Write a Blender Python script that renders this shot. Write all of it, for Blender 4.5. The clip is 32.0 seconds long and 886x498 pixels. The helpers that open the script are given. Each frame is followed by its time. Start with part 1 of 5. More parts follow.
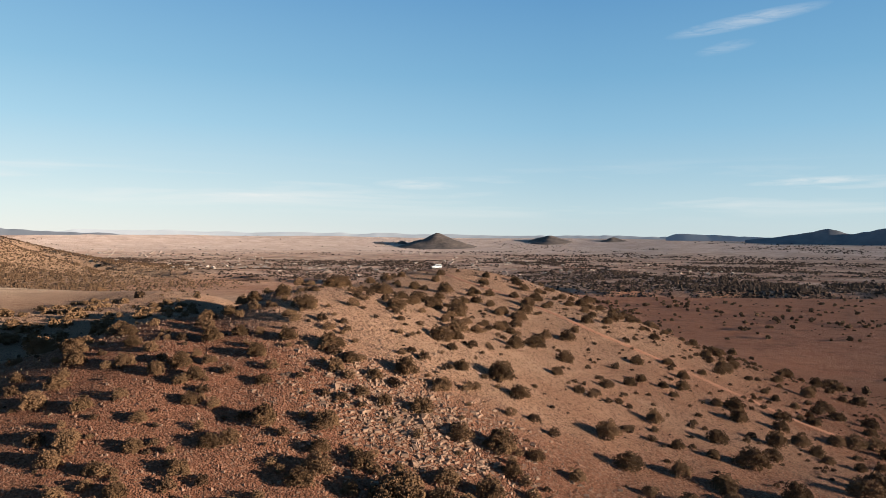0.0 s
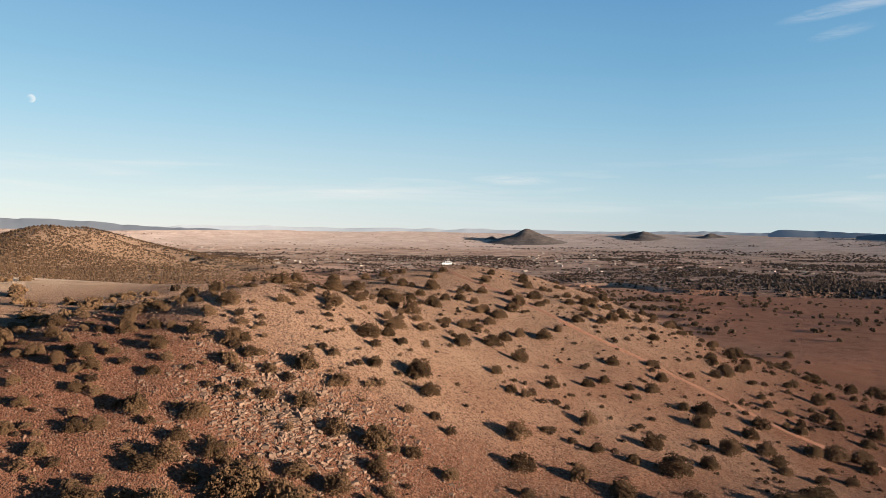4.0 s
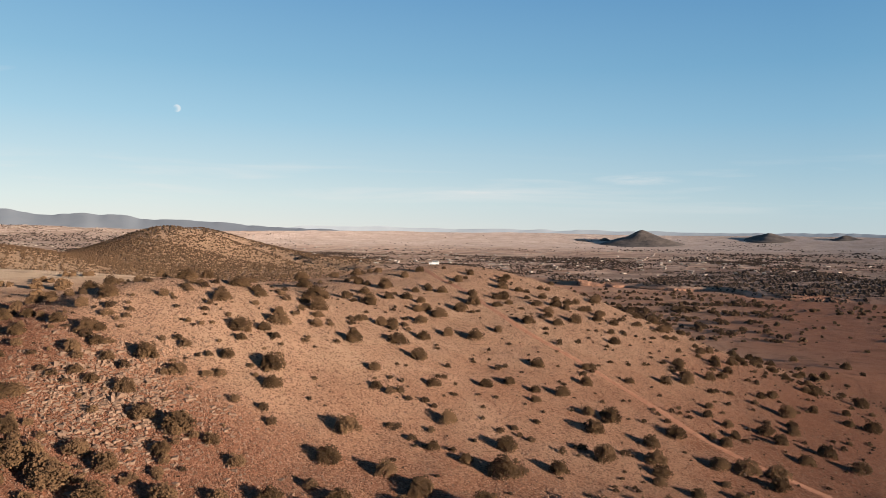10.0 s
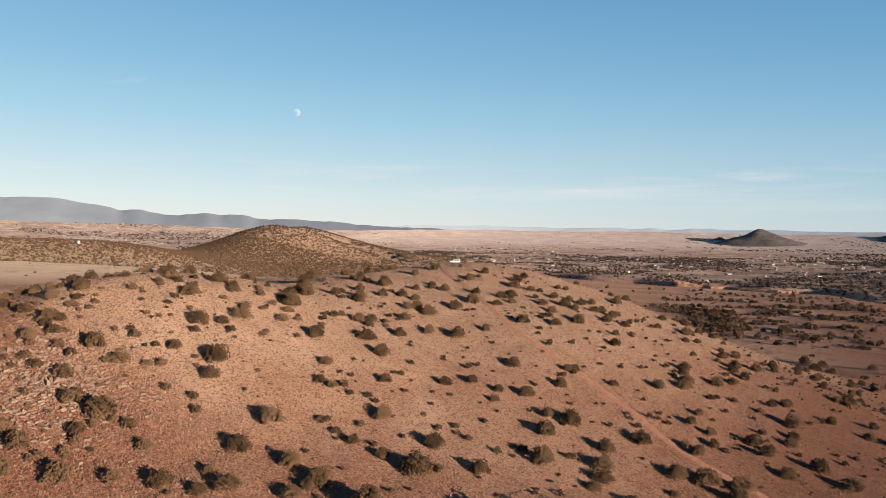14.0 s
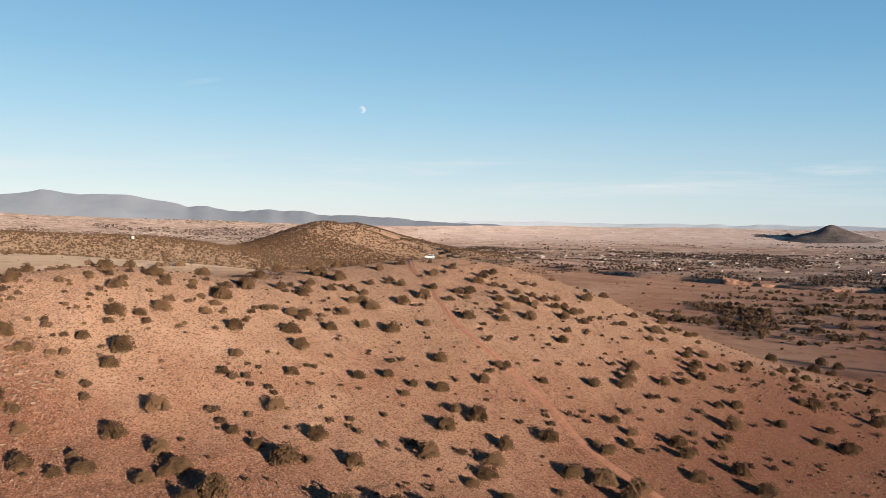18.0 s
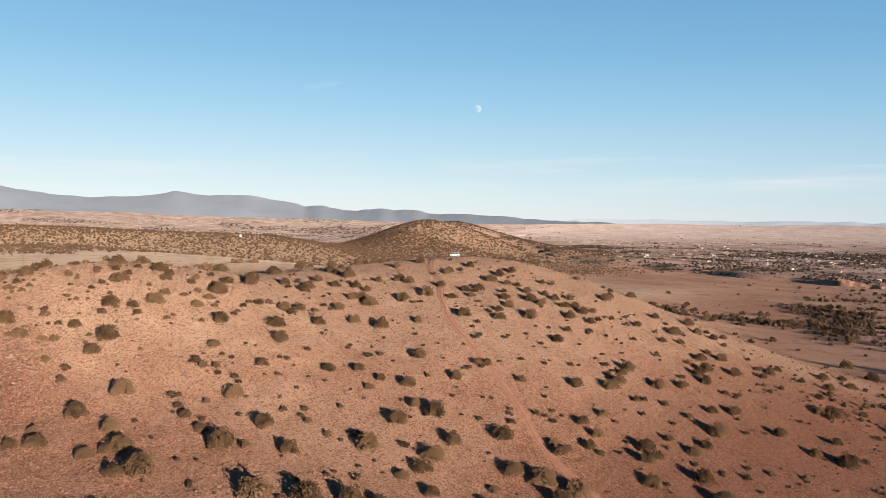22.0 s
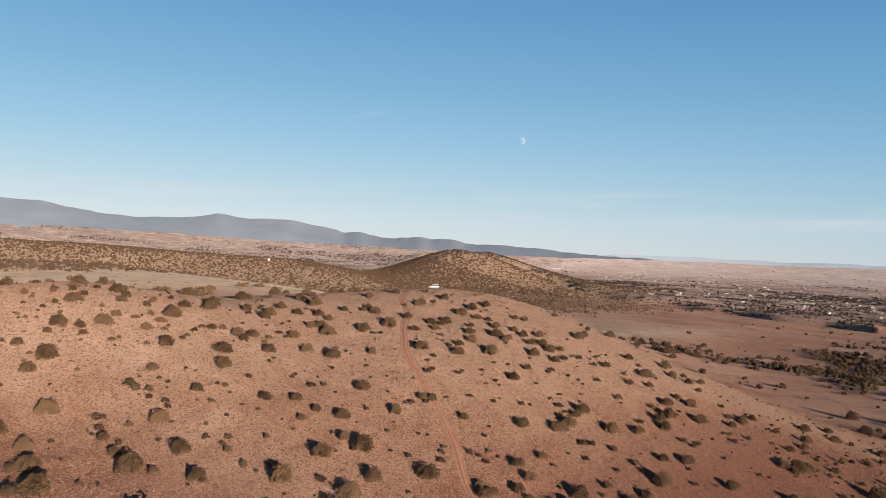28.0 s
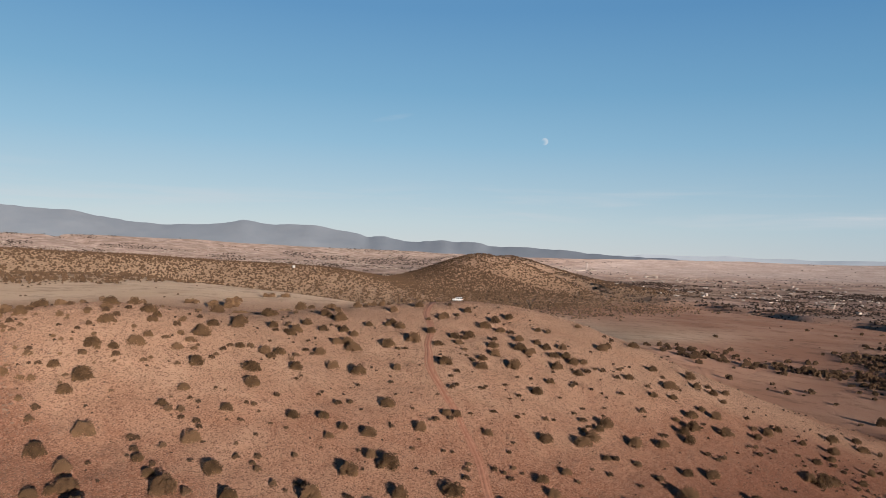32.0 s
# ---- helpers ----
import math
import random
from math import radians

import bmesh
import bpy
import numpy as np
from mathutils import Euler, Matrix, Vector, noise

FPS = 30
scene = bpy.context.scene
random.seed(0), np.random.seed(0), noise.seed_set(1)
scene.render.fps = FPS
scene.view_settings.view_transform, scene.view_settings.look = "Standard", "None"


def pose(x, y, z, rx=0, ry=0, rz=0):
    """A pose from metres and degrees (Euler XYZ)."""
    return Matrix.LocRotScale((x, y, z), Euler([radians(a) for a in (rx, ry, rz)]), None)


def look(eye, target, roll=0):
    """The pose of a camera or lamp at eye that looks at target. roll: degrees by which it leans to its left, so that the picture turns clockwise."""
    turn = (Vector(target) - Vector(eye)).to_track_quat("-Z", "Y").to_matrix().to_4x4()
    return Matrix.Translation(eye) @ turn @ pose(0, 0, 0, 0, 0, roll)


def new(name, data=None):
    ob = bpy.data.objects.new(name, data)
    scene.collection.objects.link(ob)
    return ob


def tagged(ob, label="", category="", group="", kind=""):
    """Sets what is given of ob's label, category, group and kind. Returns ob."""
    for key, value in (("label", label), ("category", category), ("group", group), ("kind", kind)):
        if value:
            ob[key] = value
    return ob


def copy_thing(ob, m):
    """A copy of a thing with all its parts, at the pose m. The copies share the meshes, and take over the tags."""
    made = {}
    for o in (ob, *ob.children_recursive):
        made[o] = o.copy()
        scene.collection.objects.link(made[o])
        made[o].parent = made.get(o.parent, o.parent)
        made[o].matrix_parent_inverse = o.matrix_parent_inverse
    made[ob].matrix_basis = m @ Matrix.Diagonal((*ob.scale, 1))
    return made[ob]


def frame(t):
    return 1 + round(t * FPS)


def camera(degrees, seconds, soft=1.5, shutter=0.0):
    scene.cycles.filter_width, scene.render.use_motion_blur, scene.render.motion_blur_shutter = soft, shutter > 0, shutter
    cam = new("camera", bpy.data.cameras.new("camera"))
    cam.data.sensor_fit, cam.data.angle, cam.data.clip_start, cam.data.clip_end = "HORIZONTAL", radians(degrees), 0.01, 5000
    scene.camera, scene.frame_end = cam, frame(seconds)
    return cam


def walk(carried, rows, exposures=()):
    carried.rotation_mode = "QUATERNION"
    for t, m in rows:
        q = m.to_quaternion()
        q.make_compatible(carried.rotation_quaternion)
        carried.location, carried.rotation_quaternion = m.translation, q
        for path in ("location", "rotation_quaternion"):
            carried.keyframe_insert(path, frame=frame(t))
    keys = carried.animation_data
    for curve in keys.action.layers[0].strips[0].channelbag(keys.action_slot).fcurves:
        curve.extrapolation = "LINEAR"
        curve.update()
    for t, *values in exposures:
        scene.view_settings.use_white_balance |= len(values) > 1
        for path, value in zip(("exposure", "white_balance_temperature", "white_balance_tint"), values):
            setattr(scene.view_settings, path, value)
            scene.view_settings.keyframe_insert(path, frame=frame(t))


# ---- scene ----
import collections

# The drone's path: seconds, place in metres, heading to the left of +y, tilt up and lean in degrees.
cam = camera(62.19, 32.0, soft=0.6)
PATH = [
    (0.0, -0.00, -279.75, 11.80, -0.50, -1.02, 0.57),
    (0.5, 3.89, -279.70, 11.95, 0.42, -1.10, 0.64),
    (1.0, 7.82, -279.65, 12.08, 1.51, -1.19, 0.72),
    (1.5, 11.79, -279.61, 12.21, 2.76, -1.28, 0.81),
    (2.0, 15.83, -279.57, 12.32, 3.75, -1.34, 0.80),
    (2.5, 19.91, -279.53, 12.44, 4.12, -1.38, 0.80),
    (3.0, 24.03, -279.50, 12.55, 4.82, -1.41, 0.78),
    (3.5, 28.18, -279.48, 12.66, 5.64, -1.43, 0.70),
    (5.5, 45.27, -278.97, 12.74, 10.84, -1.45, 0.66),
    (6.0, 49.51, -278.49, 12.76, 11.15, -1.45, 0.68),
    (6.5, 53.72, -277.94, 12.77, 11.05, -1.47, 0.73),
    (7.0, 57.90, -277.33, 12.78, 11.30, -1.46, 0.75),
    (7.5, 62.05, -276.67, 12.79, 11.90, -1.45, 0.79),
    (8.0, 66.17, -275.97, 12.81, 12.63, -1.46, 0.78),
    (8.5, 70.27, -275.19, 12.83, 13.46, -1.44, 0.79),
    (9.0, 74.36, -274.33, 12.87, 14.46, -1.45, 0.78),
    (9.5, 78.47, -273.33, 12.90, 15.40, -1.47, 0.82),
    (10.0, 82.60, -272.25, 12.93, 16.19, -1.47, 0.78),
    (10.5, 86.73, -271.08, 12.95, 17.05, -1.48, 0.78),
    (11.0, 90.87, -269.85, 12.95, 17.64, -1.47, 0.74),
    (11.5, 95.00, -268.57, 12.93, 18.29, -1.48, 0.66),
    (12.0, 99.13, -267.23, 12.92, 19.37, -1.50, 0.65),
    (12.5, 103.27, -265.83, 12.93, 20.54, -1.51, 0.63),
    (13.0, 107.37, -264.36, 12.96, 21.99, -1.54, 0.65),
    (13.5, 111.43, -262.78, 13.00, 24.04, -1.59, 0.70),
    (14.0, 115.45, -261.11, 13.05, 24.83, -1.65, 0.71),
    (14.5, 119.41, -259.37, 13.07, 24.80, -1.69, 0.75),
    (15.0, 123.32, -257.56, 13.07, 24.77, -1.70, 0.82),
    (15.5, 127.20, -255.74, 13.07, 25.22, -1.72, 0.74),
    (17.5, 142.88, -247.99, 13.34, 29.81, -1.97, 0.73),
    (18.0, 146.63, -245.89, 13.40, 29.78, -2.03, 0.72),
    (18.5, 150.37, -243.77, 13.44, 29.93, -2.07, 0.68),
    (19.0, 154.10, -241.65, 13.48, 30.48, -2.09, 0.72),
    (19.5, 157.86, -239.51, 13.51, 30.47, -2.13, 0.78),
    (20.0, 161.63, -237.40, 13.54, 30.75, -2.14, 0.75),
    (20.5, 165.46, -235.31, 13.57, 31.85, -2.17, 0.73),
    (21.0, 169.38, -233.22, 13.61, 33.91, -2.19, 0.62),
    (21.5, 173.43, -231.09, 13.68, 36.40, -2.21, 0.56),
    (22.0, 177.59, -228.88, 13.76, 38.75, -2.25, 0.54),
    (22.5, 181.76, -226.59, 13.87, 39.77, -2.29, 0.54),
    (23.0, 185.75, -224.22, 13.99, 39.74, -2.35, 0.53),
    (23.5, 189.35, -221.84, 14.11, 39.69, -2.38, 0.78),
    (24.0, 192.37, -219.56, 14.24, 39.72, -2.22, 1.08),
    (24.5, 194.67, -217.45, 14.36, 39.78, -2.00, 1.41),
    (25.0, 196.31, -215.54, 14.45, 40.52, -1.79, 1.70),
    (25.5, 197.43, -213.85, 14.53, 41.50, -1.39, 1.94),
    (27.5, 194.72, -211.83, 14.82, 41.72, -0.18, 2.51),
    (28.0, 194.43, -212.20, 15.03, 41.95, -0.01, 2.45),
    (28.5, 194.27, -212.65, 15.28, 42.19, 0.13, 2.33),
    (29.0, 194.29, -213.09, 15.61, 42.47, 0.15, 2.14),
    (29.5, 194.49, -213.46, 16.08, 42.69, 0.16, 2.07),
    (30.0, 194.81, -213.71, 16.65, 42.89, 0.25, 1.90),
    (30.5, 195.19, -213.86, 17.28, 43.08, 0.27, 1.76),
    (31.0, 195.59, -213.92, 17.94, 43.30, 0.28, 1.68),
    (31.5, 195.98, -213.93, 18.60, 43.54, 0.28, 1.73),
    (32.0, 196.36, -213.93, 19.25, 43.80, 0.11, 1.65),
]
walk(cam, [(t, pose(x, y, z, 90 + up, 0, turn) @ pose(0, 0, 0, 0, 0, lean)) for t, x, y, z, turn, up, lean in PATH],
     [(0.0, 1.58, 6850, 10), (6.0, 1.5, 6850, 10), (9.0, 1.42, 6800, 10), (13.0, 1.44, 6700, 10), (19.0, 1.5, 6600, 10), (23.0, 1.52, 6400, 10), (25.0, 1.5, 6300, 10), (28.0, 1.25, 6250, 10), (32.0, 1.05, 6200, 10)])

# ---- world ----
SUN_AZ, SUN_EL = 106.0, 8.0  # degrees from +y towards +x, and above the horizon


def aim(az, el):
    """The direction of a bearing and a height above the horizon, in degrees."""
    a, e = radians(az), radians(el)
    return Vector((math.sin(a) * math.cos(e), math.cos(a) * math.cos(e), math.sin(e)))


class Nodes:
    """Short-hand for building node trees."""

    def __init__(self, tree):
        self.tree = tree
        tree.nodes.clear()

    def add(self, kind, values=None):
        node = self.tree.nodes.new(kind)
        for key, value in (values or {}).items():
            if isinstance(value, bpy.types.NodeSocket):
                self.tree.links.new(value, node.inputs[key])
            else:
                node.inputs[key].default_value = value
        return node

    def math(self, operation, a, b=0.0, clamp=False):
        node = self.add("ShaderNodeMath", {0: a, 1: b})
        node.operation, node.use_clamp = operation, clamp
        return node.outputs[0]

    def dot(self, a, b):
        node = self.add("ShaderNodeVectorMath", {0: a, 1: b})
        node.operation = "DOT_PRODUCT"
        return node.outputs["Value"]

    def mix(self, factor, a, b, blend="MIX"):
        node = self.add("ShaderNodeMix")
        node.data_type, node.blend_type = "RGBA", blend
        for key, value in ((0, factor), (6, a), (7, b)):
            if isinstance(value, bpy.types.NodeSocket):
                self.tree.links.new(value, node.inputs[key])
            else:
                node.inputs[key].default_value = value if key == 0 else (*value[:3], 1)
        return node.outputs[2]

    def noise(self, coords, scale, detail=4.0, rough=0.55, warp=0.0):
        return self.add("ShaderNodeTexNoise", {"Vector": coords, "Scale": scale, "Detail": detail, "Roughness": rough, "Distortion": warp}).outputs[0]

    def ramp(self, value, low, high):
        return self.add("ShaderNodeMapRange", {0: value, 1: low, 2: high}).outputs[0]

    def bump(self, height, strength, distance):
        return self.add("ShaderNodeBump", {"Height": height, "Strength": strength, "Distance": distance}).outputs[0]


def sky_world():
    world = bpy.data.worlds.new("sky")
    scene.world = world
    world.use_nodes = True
    n = Nodes(world.node_tree)
    sky = n.add("ShaderNodeTexSky")
    sky.sky_type, sky.sun_disc, sky.sun_elevation, sky.sun_rotation = "NISHITA", False, radians(SUN_EL), radians(SUN_AZ)
    sky.altitude, sky.air_density, sky.dust_density, sky.ozone_density = 1900.0, 1.0, 0.0, 3.0
    way = n.add("ShaderNodeTexCoord").outputs["Generated"]
    parts = n.add("ShaderNodeSeparateXYZ", {0: way}).outputs
    # thin bands of cirrus low over the horizon, and one streak higher up
    flat = n.add("ShaderNodeMapping", {"Vector": way, "Scale": (1.6, 1.6, 22.0)}).outputs[0]
    bands = n.ramp(n.noise(flat, 2.2, 5, 0.55, 0.4), 0.50, 0.78)
    low = n.math("MULTIPLY", n.ramp(parts[2], 0.015, 0.05), n.ramp(parts[2], 0.105, 0.06))
    cloud = n.math("MULTIPLY", n.math("MULTIPLY", bands, low), 0.55)
    for az, el, wide, high, much, lean in ((-1.5, 3.95, 3.6, 0.42, 0.5, -0.02), (27.5, 4.1, 5.0, 0.3, 0.55, 0.04), (22.6, 15.3, 5.5, 0.55, 0.42, 0.13),
                                           (21.3, 13.6, 2.2, 0.45, 0.2, 0.15), (-48.0, 10.1, 1.8, 0.25, 0.16, 0.2), (-14.5, 2.9, 4.5, 0.25, 0.4, -0.02)):
        ahead = aim(az, el)
        right = ahead.cross(Vector((0, 0, 1))).normalized()
        right = (right + lean * right.cross(ahead)).normalized()
        over = right.cross(ahead)
        u = n.math("DIVIDE", n.dot(way, right), math.radians(wide))
        v = n.math("DIVIDE", n.dot(way, over), math.radians(high))
        w = n.ramp(n.dot(way, ahead), 0.8, 0.9)
        far = n.math("ADD", n.math("MULTIPLY", u, u), n.math("MULTIPLY", v, v))
        wisp = n.noise(n.add("ShaderNodeMapping", {"Vector": way, "Scale": (9.0, 9.0, 60.0)}).outputs[0], 3.0, 6, 0.6, 0.8)
        shape = n.math("MULTIPLY", n.math("MULTIPLY", n.ramp(far, 1.0, 0.0), w), n.ramp(wisp, 0.25, 0.75))
        cloud = n.math("ADD", cloud, n.math("MULTIPLY", shape, much))
    # clear winter air: pale at the horizon, deep blue higher up, paler and warmer opposite the sun
    air = n.add("ShaderNodeValToRGB", {0: n.ramp(parts[2], 0.0, 0.62)})
    bands_of_blue = ((0.0, (7.1, 7.2, 7.2)), (0.06, (6.2, 7.1, 7.4)), (0.12, (5.0, 6.5, 7.3)), (0.23, (3.3, 5.5, 7.1)), (0.34, (2.25, 4.5, 6.5)), (0.5, (1.45, 3.4, 5.8)), (1.0, (0.8, 2.2, 4.4)))
    while len(air.color_ramp.elements) < len(bands_of_blue):
        air.color_ramp.elements.new(1.0)
    for mark, (place, tone) in zip(air.color_ramp.elements, bands_of_blue):
        mark.position, mark.color = place, (*[v / 8 for v in tone], 1)
    away = n.math("MAXIMUM", n.math("SUBTRACT", n.math("MULTIPLY", n.dot(way, aim(SUN_AZ, 0)), -1.0), 0.7), -0.6)
    warmth = n.add("ShaderNodeCombineXYZ", {k: n.math("MULTIPLY", n.math("ADD", n.math("MULTIPLY", away, much), 1.0), 8.4) for k, much in enumerate((0.5, 0.32, 0.19))}).outputs[0]
    blue = n.mix(1.0, air.outputs[0], warmth, "MULTIPLY")
    scattered_light = n.mix(1.0, sky.outputs[0], (0.51, 1.03, 1.11), "MULTIPLY")
    whole = n.mix(n.math("ADD", n.math("MULTIPLY", n.ramp(parts[2], 0.7, 0.4), 0.5), 0.4), scattered_light, blue)
    glow = n.mix(1.0, sky.outputs[0], (0.62, 0.56, 0.48), "MULTIPLY")
    whole = n.mix(n.ramp(n.dot(way, aim(SUN_AZ, SUN_EL)), 0.4, 0.9), whole, glow)
    whole = n.mix(n.math("MINIMUM", cloud, 0.8), whole, (7.7, 7.7, 7.8))
    # the waxing moon: a small disc whose edge away from the sun fades
    at = aim(-36.15, 8.57)
    disc = n.dot(way, at)
    shade = n.dot(way, aim(-36.15 - 0.22, 8.5))
    moon = n.math("MULTIPLY", n.ramp(disc, math.cos(radians(0.30)), math.cos(radians(0.22))), n.ramp(shade, math.cos(radians(0.06)), math.cos(radians(0.34))))
    whole = n.mix(n.math("MULTIPLY", moon, 0.5), whole, (9.0, 9.0, 9.0))
    back = n.add("ShaderNodeBackground", {"Color": whole, "Strength": SKY})
    n.add("ShaderNodeOutputWorld", {"Surface": back.outputs[0]})


SKY = 0.04
sky_world()
sun = new("sun", bpy.data.lights.new("sun", "SUN"))
sun.data.energy, sun.data.angle, sun.data.color = 4.85, radians(0.53), (1.0, 0.86, 0.72)
sun.matrix_world = look(Vector((0, 0, 0)) + aim(SUN_AZ, SUN_EL) * 400, (0, 0, 0))

# ---- materials ----


def material(name):
    mat = bpy.data.materials.new(name)
    mat.use_nodes = True
    return mat, Nodes(mat.node_tree)


def finish(n, colour, rough=0.9, normal=None, metal=0.0, spec=0.3, clear=0.0, matt=0.0):
    shader = n.add("ShaderNodeBsdfPrincipled", {"Base Color": colour if isinstance(colour, bpy.types.NodeSocket) else (*colour, 1), "Roughness": rough, "Metallic": metal, "Specular IOR Level": spec})
    if normal is not None:
        n.tree.links.new(normal, shader.inputs["Normal"])
    shader.inputs["Diffuse Roughness"].default_value = matt
    if clear:
        shader.inputs["Transmission Weight"].default_value = clear
    n.add("ShaderNodeOutputMaterial", {"Surface": shader.outputs[0]})


def ground_material():
    mat, n = material("soil")
    at = n.add("ShaderNodeTexCoord").outputs["Object"]
    paint = n.add("ShaderNodeVertexColor")
    paint.layer_name = "cover"
    cover = n.add("ShaderNodeSeparateColor", {0: paint.outputs[0]}).outputs
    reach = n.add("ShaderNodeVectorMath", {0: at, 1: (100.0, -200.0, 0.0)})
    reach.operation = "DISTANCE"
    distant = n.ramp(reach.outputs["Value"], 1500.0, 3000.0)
    broad, patch, fine, grit = n.noise(at, 0.012, 5), n.noise(at, 0.09, 6, 0.6, 0.6), n.noise(at, 1.6, 6, 0.72), n.noise(at, 4.5, 3, 0.7)
    stones = n.add("ShaderNodeTexVoronoi", {"Vector": at, "Scale": 1.7, "Randomness": 1.0})
    red = n.mix(n.ramp(patch, 0.3, 0.7), (0.225, 0.098, 0.058), (0.295, 0.144, 0.091))
    tan = n.mix(n.ramp(patch, 0.35, 0.7), (0.318, 0.196, 0.130), (0.400, 0.262, 0.180))
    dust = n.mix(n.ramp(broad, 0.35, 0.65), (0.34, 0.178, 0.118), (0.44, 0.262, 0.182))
    rust = n.mix(n.ramp(patch, 0.3, 0.7), (0.29, 0.112, 0.066), (0.39, 0.178, 0.113))
    grey = n.mix(n.ramp(broad, 0.35, 0.65), (0.34, 0.215, 0.165), (0.52, 0.375, 0.305))
    colour = n.mix(n.ramp(n.math("ADD", cover[0], n.math("MULTIPLY", n.math("SUBTRACT", patch, 0.5), 0.9)), 0.0, 0.95), red, tan)
    # deep red soil; towards the east its darkness also paints in lens falloff
    deep = n.mix(n.ramp(patch, 0.3, 0.7), (0.120, 0.041, 0.024), (0.172, 0.068, 0.041))
    colour = n.mix(n.math("MULTIPLY", paint.outputs[1], n.ramp(patch, 0.2, 0.6)), colour, deep)
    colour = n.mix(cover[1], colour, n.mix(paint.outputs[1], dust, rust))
    pasture = n.mix(n.ramp(broad, 0.35, 0.65), (0.53, 0.39, 0.275), (0.62, 0.475, 0.35))
    colour = n.mix(n.math("MULTIPLY", cover[0], cover[1]), colour, pasture)
    # haze over the far plain, put into its colour as a paler pinkish grey
    hazy_plain = n.mix(n.ramp(broad, 0.35, 0.65), (0.41, 0.335, 0.30), (0.49, 0.405, 0.365))
    colour = n.mix(distant, colour, hazy_plain)
    colour = n.mix(n.math("MULTIPLY", cover[2], n.ramp(n.noise(at, 0.006, 6, 0.6), 0.25, 0.5)), colour, grey)
    # low olive-brown scrub over the western hills, haze grey painted in towards the mountains
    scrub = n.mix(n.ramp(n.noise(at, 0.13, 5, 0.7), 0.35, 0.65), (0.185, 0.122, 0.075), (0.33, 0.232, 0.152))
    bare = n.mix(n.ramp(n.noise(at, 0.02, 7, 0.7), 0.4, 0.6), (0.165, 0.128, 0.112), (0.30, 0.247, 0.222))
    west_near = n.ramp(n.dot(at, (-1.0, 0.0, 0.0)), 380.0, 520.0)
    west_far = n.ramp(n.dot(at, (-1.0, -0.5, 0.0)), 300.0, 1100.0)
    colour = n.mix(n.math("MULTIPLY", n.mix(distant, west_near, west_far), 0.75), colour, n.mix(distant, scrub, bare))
    near = n.math("SUBTRACT", 1.0, cover[1])
    bright = n.math("MULTIPLY", near, n.math("SUBTRACT", 1.0, n.math("MULTIPLY", paint.outputs[1], 0.6)))
    # pebbles and dry stubble, lighter and darker than the soil
    mosaic = n.add("ShaderNodeTexVoronoi", {"Vector": at, "Scale": 3.4, "Randomness": 1.0})
    tones = n.add("ShaderNodeSeparateColor", {0: mosaic.outputs["Color"]}).outputs
    pale = n.math("MULTIPLY", n.ramp(stones.outputs["Distance"], 0.40, 0.16), n.ramp(fine, 0.36, 0.54))
    colour = n.mix(n.math("MULTIPLY", n.math("MULTIPLY", pale, bright), 0.62), colour, (0.455, 0.278, 0.195))
    colour = n.mix(n.math("MULTIPLY", n.math("MULTIPLY", n.ramp(tones[0], 0.62, 0.8), bright), 0.62), colour, (0.44, 0.258, 0.178))
    # the dark specks also paint in shade between the stones
    colour = n.mix(n.math("MULTIPLY", n.math("MULTIPLY", n.ramp(tones[1], 0.74, 0.84), near), 0.68), colour, (0.075, 0.034, 0.021))
    dark = n.math("MULTIPLY", n.ramp(n.noise(at, 0.75, 6, 0.7, 0.4), 0.56, 0.63), near)
    colour = n.mix(n.math("MULTIPLY", dark, 0.3), colour, (0.075, 0.036, 0.023))
    colour = n.mix(n.math("MULTIPLY", n.ramp(grit, 0.35, 0.7), 0.22), colour, (0.280, 0.160, 0.108))
    # dry scrub too far off to stand out: blotches over the plain
    blot = n.math("MULTIPLY", n.ramp(n.noise(at, 0.05, 8, 0.75, 0.3), 0.52, 0.6), cover[1])
    colour = n.mix(n.math("MULTIPLY", blot, 0.32), colour, (0.083, 0.050, 0.033))
    belts = n.math("MULTIPLY", n.ramp(n.noise(at, 0.011, 9, 0.72, 0.5), 0.45, 0.54), cover[2])
    colour = n.mix(n.math("MULTIPLY", belts, 0.42), colour, (0.07, 0.046, 0.035))
    # rubble relief: pieces a hand to a pace across
    rubble = n.math("MULTIPLY", n.ramp(mosaic.outputs["Distance"], 0.6, 0.0), n.ramp(n.noise(at, 0.6, 3), 0.3, 0.6))
    height = n.math("ADD", n.math("ADD", fine, n.math("MULTIPLY", pale, 0.5)), n.math("MULTIPLY", rubble, 0.8))
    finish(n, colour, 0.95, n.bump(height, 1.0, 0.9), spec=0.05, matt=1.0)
    return mat


def foliage(name, dark, light, dry):
    mat, n = material(name)
    at = n.add("ShaderNodeTexCoord").outputs["Object"]
    own = n.add("ShaderNodeObjectInfo").outputs["Random"]
    each = n.add("ShaderNodeNewGeometry").outputs["Random Per Island"]
    tone = n.mix(n.ramp(n.noise(at, 2.5, 4), 0.3, 0.7), dark, light)
    tone = n.mix(n.math("MULTIPLY", n.ramp(n.math("ADD", own, n.math("MULTIPLY", each, 0.5)), 0.55, 1.4), 0.8), tone, dry)
    tone = n.mix(n.math("MULTIPLY", each, 0.35), tone, dark)
    finish(n, tone, 0.85, spec=0.15)
    return mat


